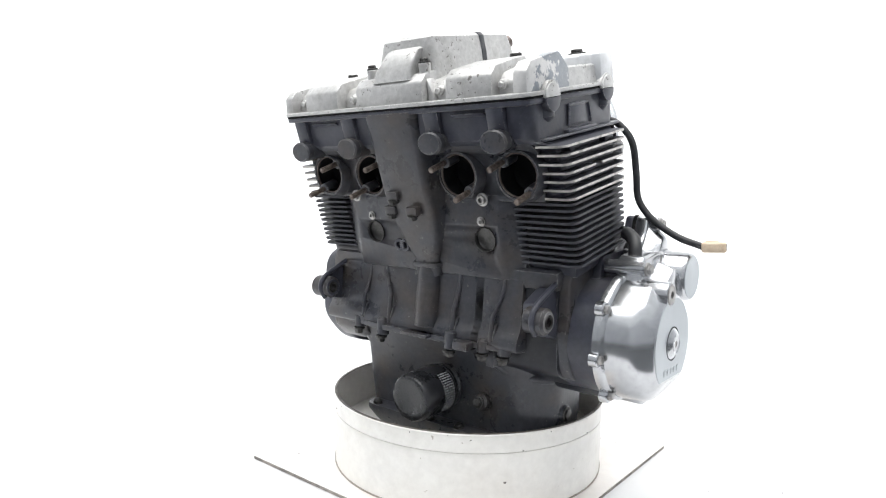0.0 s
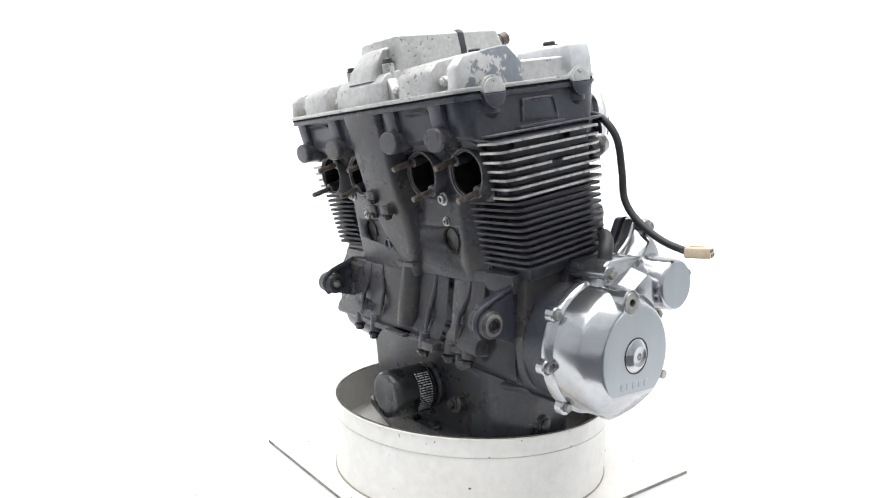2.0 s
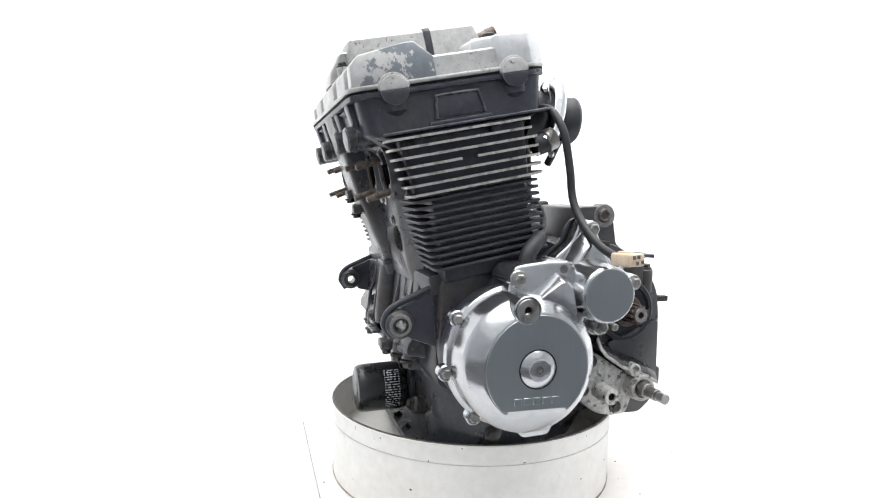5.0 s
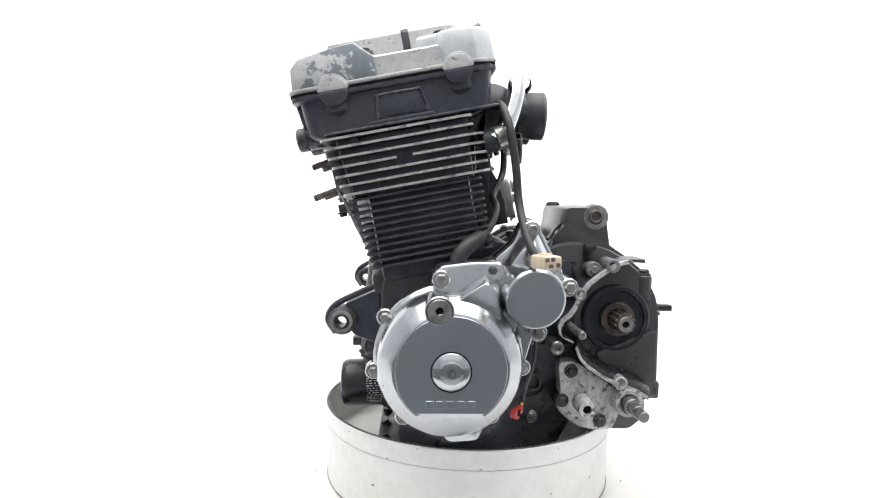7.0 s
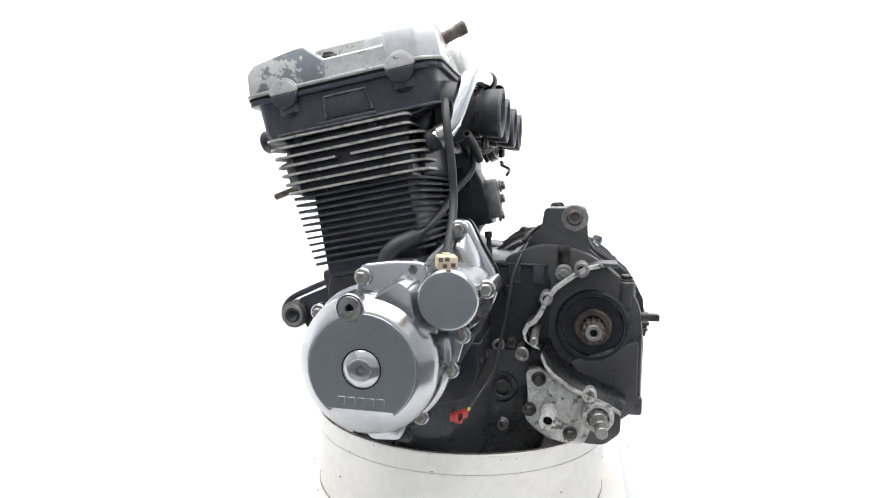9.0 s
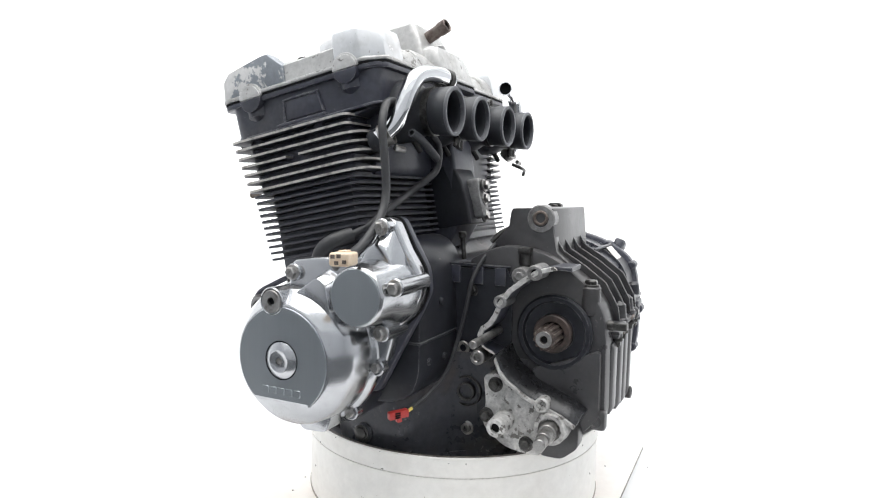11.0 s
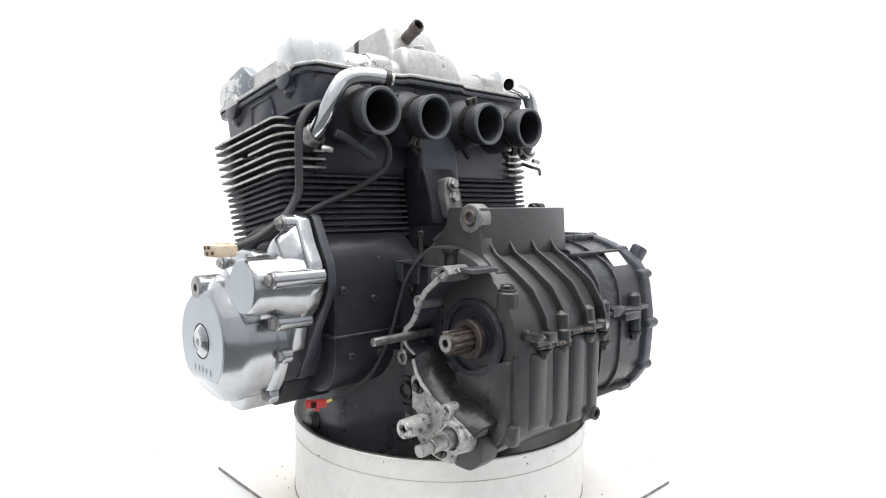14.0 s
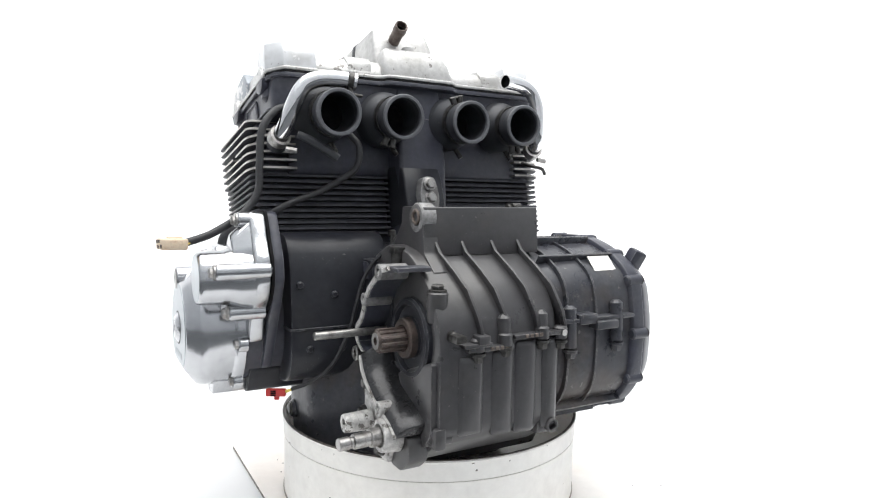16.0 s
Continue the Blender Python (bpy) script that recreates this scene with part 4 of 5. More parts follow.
    part("drip_lug", box(0.148, 0.162, -0.075, -0.05, 0.186, 0.21, 0.004), CASE, lo)
    part("sump", loft([[(x, y, z) for x, y in rounded(pl, 0.02, 4)] for z, pl in (
        (0.092, [(-0.07, -0.07), (0.182, -0.07), (0.2, 0.0), (0.19, 0.075), (0.14, 0.13), (-0.07, 0.15)]),
        (0.084, [(-0.07, -0.07), (0.182, -0.07), (0.2, 0.0), (0.19, 0.075), (0.14, 0.13), (-0.07, 0.15)]),
        (0.07, [(-0.062, -0.062), (0.172, -0.062), (0.19, 0.0), (0.18, 0.07), (0.13, 0.12), (-0.06, 0.14)]),
        (FLOOR_IN, [(-0.045, -0.05), (0.15, -0.05), (0.165, 0.0), (0.16, 0.06), (0.11, 0.1), (-0.05, 0.12)]))]), CASE, lo)
    for x in (-0.05, 0.0, 0.05, 0.1, 0.15):
        part("sump_bolt", hex_bolt((x, -0.062, 0.092), (0, -0.3, 1), 0.005, 0.006), DARKSTEEL, lo)
    part("drain_boss", rod((0.19, 0.018, 0.118), (0.2165, 0.016, 0.1175), 0.0125, 0.003), CASE, lo)
    part("drain_plug", hex_bolt((0.2165, 0.016, 0.1175), (1, -0.05, 0), 0.007, 0.004), DARKSTEEL, lo)
    part("front_boss", rod((0.13, -0.03, 0.128), (0.131, -0.062, 0.134), 0.0105, 0.004), CASE, lo)
    part("front_plug", hex_bolt((0.131, -0.062, 0.134), (0.05, -1, 0.2), 0.0055, 0.006), DARKSTEEL, lo)
    # ring plug and small bolt on the left of the lower case
    part("ring_plug", join(ring((0.1475, 0.122, 0.1667), (1, 0, 0), 0.0185, 0.0165, 0.006, 0.0005), ring((0.1475, 0.122, 0.1667), (1, 0, 0), 0.011, 0.0085, 0.009, 0.0005)), DARKSTEEL, lo, "dark ring plug")
    part("bolt", hex_bolt((0.149, 0.122, 0.1213), (1, 0, 0), 0.006, 0.006, True, True), STEEL, lo)

    # oil filter
    f = part("oil_filter", lathe([(0.02, 0.0), (0.031, 0.002), (0.0318, 0.005), (0.0318, 0.054), (0.031, 0.0605), (0.0285, 0.0645), (0.0235, 0.066), (0.0205, 0.0652), (0.0, 0.0635)], along((0.066, -0.058, 0.141), (0, -1, -0.04)), 48), CANISTER, engine, "glossy black oil filter canister")
    part("filter_seat", rod((0.066, -0.045, 0.141), (0.066, -0.058, 0.141), 0.03, 0.004, 36), CASE, f)
    m = along((0.066, -0.058, 0.141), (0, -1, -0.04))
    random.seed(21)
    for i in range(17):
        A = radians(-42 + i * 6.0)
        z = 0.011
        while z < 0.03:
            ln = random.uniform(0.001, 0.0045)
            part("print_bar", moved(box(0.0317, 0.03196, -0.0006, 0.0006, z, min(z + ln, 0.031)), m @ Matrix.Rotation(A, 4, "Z")), INK, f)
            z += ln + random.uniform(0.0008, 0.003)
    part("bead", lathe([(0.0316, 0.006), (0.0324, 0.0065), (0.0324, 0.0075), (0.0316, 0.008)], m, 48, cap=False), CANISTER, f)


def alternator(engine):
    CY, CZ = 0.008, 0.235
    X = (1, 0, 0)
    hs = part("alternator_housing", join(rod((0.19, CY, CZ), (0.288, CY, CZ), 0.0705, 0.003, 64),
                                         prism(rounded([(-0.02, 0.27), (-0.004, 0.33), (0.05, 0.335), (0.072, 0.352), (0.083, 0.377), (0.096, 0.376), (0.125, 0.325), (0.128, 0.302), (0.118, 0.28), (0.09, 0.228), (0.07, 0.19), (0.0, 0.18)], 0.006), "X", 0.256, 0.268, 0.003)), BLACK, engine, "black alternator and starter housing")
    part("housing_foot", prism(rounded([(-0.03, 0.19), (0.064, 0.19), (0.044, 0.155), (0.0, 0.1545)], 0.008), "X", 0.2, 0.28, 0.003), DEEPBLACK, hs)
    part("left_block", prism(rounded([(-0.069, 0.296), (-0.056, 0.322), (0.04, 0.348), (0.066, 0.352), (0.086, 0.342), (0.099, 0.315), (0.1045, 0.27), (0.1045, 0.205), (0.095, 0.18), (0.07, 0.17), (-0.01, 0.165), (-0.062, 0.19)], [0.01, 0.01, 0.004, 0.018, 0.024, 0.02, 0.01, 0.01, 0.01, 0.01, 0.01, 0.01]), "X", 0.118, 0.243, 0.004), DEEPBLACK, hs)
    part("joint_line", prism([(0.06, 0.2385), (0.1062, 0.2385), (0.1062, 0.2415), (0.06, 0.2415)], "X", 0.12, 0.2445, 0.0008, 1), DEEPBLACK, hs)
    for x, z in ((0.232, 0.292), (0.19, 0.279), (0.22, 0.216), (0.18, 0.214)):
        part("rear_pip", rod((x, 0.095, z), (x, 0.1065, z), 0.0045, 0.0015, 14), DEEPBLACK, hs)
    shell = lathe([(0.0765, 0.0), (0.0765, 0.0085), (0.0755, 0.01), (0.0722, 0.0125), (0.071, 0.04), (0.0692, 0.0455), (0.0672, 0.0485), (0.0562, 0.061), (0.0545, 0.0623), (0.0535, 0.0626), (0.0, 0.0626)], along((0.288, CY, CZ), X), 96)
    # the foot of the dome is cut off by a slanting facet
    bmesh.ops.remove_doubles(shell, verts=shell.verts, dist=1e-6)
    cut = bmesh.ops.bisect_plane(shell, geom=shell.verts[:] + shell.edges[:] + shell.faces[:], dist=1e-6, plane_co=(0.3508, CY, 0.1923), plane_no=(0.0223, 0, -0.0152), clear_outer=True)
    bmesh.ops.holes_fill(shell, edges=[e for e in cut["geom_cut"] if isinstance(e, bmesh.types.BMEdge)], sides=0)
    cv = part("alternator_cover", shell, POLISH, engine, "polished aluminium alternator cover")
    # flat face with its chord
    pts = [p for p in arc(CY, CZ, 0.0532, -49, 229, 60)]
    part("face_plate", prism(pts, "X", 0.3496, 0.3514, 0.0006, 1), BRUSH, cv, "brushed flat face plate")
    cp = part("centre_cap", lathe([(0.0184, 0.0), (0.0184, 0.0018), (0.0178, 0.0024), (0.0118, 0.0062), (0.011, 0.0064), (0.0102, 0.0058), (0.0038, 0.0058), (0.0036, 0.0036)], along((0.3495, CY, CZ), X), 48), POLISH, cv, "round screw cap")
    # Groove's shade painted as a thin black ring on the face.
    part("cap_groove_shade", ring((0.3508, CY, CZ), X, 0.0197, 0.0185, 0.0009, 0.0001, 48), HOLLOW, cp)
    part("cap_socket", lathe([(0.0036, 0), (0.0036, 0.0004)], along((0.3545, CY, CZ), X), 6), STEEL, cp)
    tc = part("timing_cap", lathe([(0.0116, 0.0), (0.0116, 0.0135), (0.0108, 0.0145), (0.0042, 0.0145), (0.004, 0.0105)], along((0.338, -0.0042, 0.2925), X), 36), STEEL, cv, "dark screwed timing plug")
    # Socket's inner shade drawn as a black hexagon.
    part("cap_socket", lathe([(0.0041, 0), (0.0041, 0.0004)], along((0.3487, -0.0042, 0.2925), X), 6), HOLLOW, tc)
    part("cap_collar", ring((0.3135, -0.0042, 0.2925), X, 0.0142, 0.0118, 0.0382, 0.001, 36), POLISH, cv)
    # raised mark as plain bars
    for i in range(5):
        y = CY - 0.0238 + i * 0.0098
        part("mark_bar", box(0.3508, 0.352, y, y + 0.0078, 0.2002, 0.2074, 0.0005, 1), BRUSH, cv)
    # bolt lobes round the rim
    for y, z, r in ((-0.057, 0.276, 0.0082), (-0.068, 0.2205, 0.0082), (-0.037, 0.1725, 0.0082), (-0.006, 0.168, 0.0), (0.0535, 0.174, 0.0082), (0.084, 0.225, 0.0082)):
        if r == 0:
            part("cover_foot", prism(rounded([(-0.008, 0.178), (0.046, 0.178), (0.038, 0.156), (0.008, 0.154)], 0.006), "X", 0.28, 0.318, 0.003), POLISH, cv)
            continue
        lb = part("bolt_lobe", lathe([(r * 1.08, 0.0), (r * 1.06, 0.0088), (r * 0.9, 0.0102)], along((0.288, y, z), X), 24), POLISH, cv)
        v = Vector((0, CY - y, CZ - z)).normalized()
        part("lobe_rib", loft([[Vector((0.288 + a, y, z)) + v * d + Vector((0, -v.z, v.y)) * s * r * 1.02 for a, s in ((0, -1), (0, 1), (h, 0.6), (h, -0.6))] for d, h in ((0.001, 0.0075), (0.014, 0.021))], 0.002), POLISH, lb)
        part("cover_bolt", hex_bolt((0.298, y, z), X, 0.0046, 0.0042, False), STEEL, lb)
    # hump that leads to the starter gear
    part("hump", join(prism(rounded([(-0.012, 0.296), (-0.006, 0.331), (0.03, 0.336), (0.06, 0.336), (0.078, 0.29), (0.07, 0.25), (0.03, 0.24), (-0.02, 0.26)], 0.008), "X", 0.285, 0.318, 0.004, 3)), POLISH, cv)
    part("hump_crest", loft([[(x, y, z) for y, z in rounded(pl, 0.004, 3)] for x, pl in (
        (0.31, [(0.01, 0.304), (0.04, 0.328), (0.058, 0.32), (0.064, 0.288), (0.055, 0.262)]), (0.338, [(0.014, 0.301), (0.04, 0.318), (0.05, 0.311), (0.055, 0.286), (0.049, 0.266)]))], 0.003), POLISH, cv)
    st = part("starter_gear_cover", prism(rounded([(0.05, 0.26), (0.045, 0.3), (0.052, 0.335), (0.072, 0.352), (0.082, 0.377), (0.096, 0.376), (0.111, 0.346), (0.125, 0.325), (0.128, 0.302), (0.118, 0.28), (0.098, 0.262), (0.0885, 0.226), (0.074, 0.226), (0.07, 0.25)], 0.007), "X", 0.2695, 0.288, 0.0035, 3), POLISH, engine, "polished starter gear cover")
    part("dome", lathe([(0.0375, 0.0), (0.035, 0.016), (0.0305, 0.03), (0.0295, 0.053), (0.0285, 0.056), (0.0272, 0.0572), (0.0, 0.0572)], along((0.286, 0.0875, 0.3035), X), 64), POLISH, st)
    part("dome_face", rod((0.3425, 0.0875, 0.3035), (0.3438, 0.0875, 0.3035), 0.0268, 0.0006, 64), BRUSH, st, "brushed round face")
    part("shoulder", loft([[(x, y, z) for y, z in rounded(pl, 0.006, 3)] for x, pl in (
        (0.286, [(0.05, 0.32), (0.073, 0.352), (0.086, 0.372), (0.096, 0.37), (0.112, 0.34), (0.12, 0.31), (0.1, 0.28), (0.06, 0.28)]), (0.308, [(0.062, 0.32), (0.078, 0.346), (0.088, 0.352), (0.096, 0.348), (0.106, 0.332), (0.11, 0.31), (0.1, 0.29), (0.07, 0.29)]))], 0.004), POLISH, st)
    for y, z, xe in ((0.089, 0.367, 0.3), (0.122, 0.3135, 0.33), (0.0485, 0.3275, 0.312), (0.097, 0.2645, 0.312), (-0.002, 0.3185, 0.3215)):
        part("bolt_post", rod((0.27, y, z), (xe, y, z), 0.009, 0.002, 22), POLISH, st)
        part("cover_bolt", hex_bolt((xe, y, z), X, 0.0055, 0.006), STEEL, st)
    part("gasket", prism(rounded([(0.05, 0.26), (0.045, 0.3), (0.052, 0.336), (0.072, 0.353), (0.082, 0.378), (0.096, 0.377), (0.112, 0.347), (0.126, 0.325), (0.129, 0.302), (0.119, 0.28), (0.098, 0.26)], 0.007), "X", 0.2675, 0.2702, 0.0), HOLLOW, st)


def gearbox(engine):
    X = (1, 0, 0)
    prof = [(0.12, 0.325), (0.16, 0.345), (0.213, 0.338), (0.243, 0.317), (0.264, 0.3), (0.279, 0.275), (0.283, 0.245), (0.2845, 0.155), (0.268, 0.14), (0.235, 0.116), (0.165, 0.113), (0.12, 0.12)]
    gb = part("gearbox", prism(rounded(prof, [0.004, 0.02, 0.03, 0.02, 0.02, 0.01, 0.004, 0.012, 0.01, 0.012, 0.006, 0.004], 4), "X", 0.0, 0.147, 0.004), GEAR, engine, "dusty black gearbox casing")
    mt = part("rear_mount", prism(rounded([(0.157, 0.332), (0.164, 0.385), (0.2135, 0.3865), (0.2185, 0.334)], [0, 0.004, 0.002, 0], 3), "X", -0.02, 0.1305, 0.0015), GEAR, gb, "tall black rear mounting block")
    part("mount_eye", ring((0.1165, 0.2, 0.3742), X, 0.0165, 0.0085, 0.0168, 0.0015), TENSION, mt, "worn mounting eye")
    part("eye_bush", ring((0.1185, 0.2, 0.3752), X, 0.0088, 0.0055, 0.0165, 0.001), RUST, mt, "rusty bush")
    part("mount_skirt", prism(rounded([(0.128, 0.325), (0.163, 0.366), (0.1655, 0.3855), (0.211, 0.3865), (0.2195, 0.337), (0.243, 0.318)], 0.003), "X", 0.115, 0.1325, 0.002), GEAR, mt)
    part("mount_ear", join(prism(rounded([(0.162, 0.35), (0.166, 0.39), (0.184, 0.391), (0.19, 0.36)], 0.005), "X", -0.02, -0.008, 0.002), rod((-0.022, 0.176, 0.383), (-0.004, 0.176, 0.383), 0.006, 0.001)), DARKSTEEL, mt)
    # sweeping ribs over the back
    for x in (0.112, 0.079, 0.04, 0.004):
        rib = [(0.2155, 0.352), (0.224, 0.338), (0.249, 0.322), (0.272, 0.304), (0.286, 0.276), (0.288, 0.258), (0.27, 0.258), (0.25, 0.3), (0.205, 0.33)]
        bm = prism(rib, "X", -0.002, 0.002, 0.0012)
        bmesh.ops.transform(bm, matrix=Matrix.Shear("YZ", 4, (0, 0)), verts=bm.verts)
        for v in bm.verts:
            v.co.x += x - (0.352 - v.co.z) * 0.2 + 0.006
        part("rib", bm, GEAR, gb)
    # split line across the back
    fl = part("split_flange", join(box(-0.005, 0.062, 0.262, 0.2915, 0.2515, 0.2565, 0.0015), box(0.062, 0.118, 0.262, 0.2905, 0.2425, 0.2475, 0.0015)), GEAR, gb)
    for x, z, up in ((0.07, 0.252, 0.026), (0.022, 0.255, 0.024), (-0.003, 0.253, 0.006), (0.104, 0.249, 0.005)):
        part("lug", join(rod((x, 0.2845, z - 0.008), (x, 0.2845, z + 0.007), 0.0078, 0.002, 18), rod((x, 0.2835, z), (x, 0.281, z + up), 0.0072, 0.005, 18)), GEAR, fl)
        part("bolt", hex_bolt((x, 0.285, z - 0.009), (0, 0, -1), 0.0055, 0.009), DARKSTEEL, fl)
    part("tab", box(0.09, 0.124, 0.262, 0.2925, 0.2475, 0.252, 0.0015), GEAR, fl)
    part("tab", box(0.094, 0.108, 0.275, 0.2945, 0.25, 0.26, 0.002), GEAR, fl)
    part("bare_spot", rod((-0.003, 0.292, 0.2535), (-0.003, 0.2932, 0.2535), 0.0036, 0.0004, 14), ALLOY, fl, "bare bright spot")
    # cast letters that cannot be read
    for i in range(4):
        part("cast_bar", box(0.045 - 0.0062 * i, 0.0488 - 0.0062 * i, 0.2908, 0.2926, 0.2525, 0.256, 0.0003, 1), RUST, fl)
        part("cast_bar", box(0.088 - 0.0062 * i, 0.0918 - 0.0062 * i, 0.2898, 0.2916, 0.2432, 0.2468, 0.0003, 1), RUST, fl)
    # raised fields of the lower back, with pockets between them
    for x0, x1, z0, z1 in ((0.098, 0.1235, 0.158, 0.236), (0.06, 0.083, 0.152, 0.238), (0.03, 0.0535, 0.15, 0.246), (0.001, 0.018, 0.15, 0.246)):
        part("field", loft([[(x, y, z) for x, z in rounded([(x0 + e, z0 + e), (x1 - e, z0 + e), (x1 - e, z1 - e), (x0 + e, z1 - e)], 0.005, 3)] for y, e in ((0.276, -0.002), (0.2842, -0.002), (0.2868, 0.0025))], 0.0012), GEAR, gb)
    part("corner_ear", join(prism(rounded([(0.258, 0.14), (0.2825, 0.14), (0.2825, 0.165), (0.258, 0.165)], 0.006), "X", 0.0, 0.022, 0.002), ring((0.0065, 0.276, 0.1505), (0, 1, 0), 0.0078, 0.005, 0.0138)), GEAR, gb)
    part("corner_ear", join(rod((0.139, 0.262, 0.27), (0.139, 0.262, 0.303), 0.011, 0.002)), GEAR, gb)
    part("bolt", hex_bolt((0.139, 0.262, 0.303), (0, 0, 1), 0.0065, 0.007), DARKSTEEL, gb)
    part("side_ear", join(box(0.138, 0.152, 0.268, 0.286, 0.145, 0.168, 0.004), ring((0.13, 0.275, 0.1555), X, 0.008, 0.0045, 0.0225)), GEAR, gb)
    part("rear_stub", join(rod((0.133, 0.27, 0.26), (0.133, 0.288, 0.26), 0.0055, 0.001), box(0.127, 0.139, 0.286, 0.302, 0.256, 0.264, 0.0015)), DARKSTEEL, gb)
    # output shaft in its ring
    hub = part("output_hub", lathe([(0.043, 0.0), (0.043, 0.009), (0.0405, 0.011), (0.036, 0.011), (0.034, 0.006), (0.022, 0.006), (0.021, 0.012), (0.0185, 0.014), (0.0, 0.014)], along((0.143, 0.2255, 0.2488), X), 48), DEEPBLACK, gb)
    part("oil_seal", ring((0.148, 0.2255, 0.2488), X, 0.0215, 0.013, 0.0125, 0.0015), SEAL, hub, "rusty brown oil seal")
    sp = []
    for i in range(11):
        a = 2 * math.pi * i / 11
        sp.append(moved(box(-0.0016, 0.0016, 0.009, 0.0128, 0.014, 0.0455, 0.0005, 1), along((0.143, 0.2255, 0.2488), X) @ Matrix.Rotation(a, 4, "Z")))
    sh = part("output_shaft", (lathe([(0.0112, 0.01), (0.0108, 0.046), (0.0095, 0.048), (0.004, 0.048), (0.0038, 0.04)], along((0.143, 0.2255, 0.2488), X), 24)), SEAL, gb, "splined output shaft with rusty grooves")
    part("shaft_end", ring((0.1888, 0.2255, 0.2488), X, 0.0092, 0.0042, 0.0026, 0.0006, 24), STEEL, sh, "bare steel end")
    for b in sp:
        part("spline", b, BRONZE, sh)
    # Black disc for the shade within the shaft's bore.
    part("shaft_bore", rod((0.1875, 0.2255, 0.2488), (0.1885, 0.2255, 0.2488), 0.0038, 0, 12), HOLLOW, sh)
    # bare rim round the sprocket chamber
    rim = [(0.25, 0.3265), (0.231, 0.3265), (0.212, 0.3215), (0.195, 0.31), (0.18, 0.298), (0.17, 0.284), (0.1635, 0.268), (0.158, 0.2595), (0.149, 0.2525), (0.1455, 0.244), (0.1475, 0.234), (0.156, 0.229), (0.163, 0.227)]
    inn = [(y + 0.0042, z - 0.004) for y, z in rim]
    inn[0] = (0.25, 0.3215)
    strip = loft([[(x, y, z) for x, (y, z) in ((0.14, a), (0.1785, a), (0.1785, b), (0.14, b))] for a, b in zip(rim, inn)], 0.0008, 1)
    lip = loft([[(x, y, z) for x, (y, z) in ((0.1785, a), (0.1815, a), (0.1815, b), (0.1785, b))] for a, b in zip(rim[1:], inn[1:])], 0.0006, 1)
    part("chamber_wall", strip, BLACK, gb)
    rimo = part("chamber_rim", lip, ALLOY, gb, "bare alloy rim round the sprocket chamber")
    for y, z, r in ((0.21, 0.318, 0.0085), (0.1715, 0.283, 0.0075)):
        part("rim_boss", join(ring((0.15, y, z), X, r, r * 0.5, 0.0325)), TENSION, rimo)
        # Dark inside of the boss, its shade coloured onto a disc.
        part("hollow", rod((0.176, y, z), (0.179, y, z), r * 0.5, 0, 14), HOLLOW, rimo)
    part("washer_bolt", join(ring((0.15, 0.19, 0.312), X, 0.0095, 0.004, 0.022), hex_bolt((0.168, 0.19, 0.312), X, 0.005, 0.006)), TENSION, gb)
    part("sensor", join(rod((0.15, 0.189, 0.322), (0.15, 0.189, 0.34), 0.007, 0.001), box(0.143, 0.157, 0.182, 0.196, 0.335, 0.342, 0.001)), DARKSTEEL, gb)
    part("push_rod", rod((0.14, 0.16, 0.2445), (0.235, 0.162, 0.2448), 0.0046, 0.001, 16), STEEL, gb, "bare steel push rod")
    for x, y, z in ((0.182, 0.146, 0.217), (0.152, 0.115, 0.218)):
        part("bushing", join(ring((x - 0.04, y, z), X, 0.0085, 0.0042, 0.04), rod((x - 0.03, y, z), (x - 0.005, y, z), 0.0045)), STEEL, gb)
    # gearshift plate
    pp = [(0.150, 0.196), (0.168, 0.2), (0.186, 0.19), (0.206, 0.176), (0.222, 0.168), (0.2285, 0.156), (0.229, 0.135), (0.221, 0.113), (0.2, 0.112), (0.178, 0.116), (0.163, 0.126), (0.15, 0.138), (0.154, 0.165)]
    sp_ = part("shift_plate", prism(rounded(pp, 0.007, 3), "X", 0.146, 0.172, 0.0025), ALLOY, gb, "stained bare alloy gearshift plate")
    part("plate_cover", prism(rounded([(0.2205, 0.168), (0.244, 0.161), (0.261, 0.15), (0.261, 0.128), (0.243, 0.1125), (0.218, 0.1125)], 0.006, 3), "X", 0.146, 0.1685, 0.0025), GEAR, sp_, "black casting beside the plate")
    part("plate_boss", join(lathe([(0.0115, 0), (0.0105, 0.03), (0.0096, 0.0315), (0.0055, 0.0315), (0.0052, 0.026)], along((0.1755, 0.179, 0.149), X), 24)), ALLOY, sp_)
    # Boss bore ends in a black disc that gives its inner shade.
    part("hollow", rod((0.2, 0.179, 0.149), (0.2025, 0.179, 0.149), 0.0054, 0, 14), HOLLOW, sp_)
    for y, z, x in ((0.204, 0.1245, 0.174), (0.166, 0.187, 0.174), (0.156, 0.15, 0.174)):
        part("bolt", join(rod((0.15, y, z), (x, y, z), 0.0085, 0.001), hex_bolt((x, y, z), X, 0.0055, 0.006)), DARKSTEEL, sp_)
    part("shaft_boss", lathe([(0.019, 0), (0.0175, 0.018), (0.0165, 0.02), (0.0125, 0.02), (0.012, 0.014)], along((0.17, 0.2345, 0.1515), X), 32), ALLOY, sp_)
    sd = Vector((1, 0.05, -0.02))
    part("shift_shaft", join(*[rod(Vector((0.185, 0.2345, 0.1515)) + sd * a, Vector((0.185, 0.2345, 0.1515)) + sd * b, r, 0.0008, 16) for a, b, r in ((0, 0.016, 0.0098), (0.014, 0.034, 0.0078), (0.034, 0.038, 0.0058), (0.038, 0.05, 0.0066))]), STEEL, sp_, "stepped steel gearshift shaft")
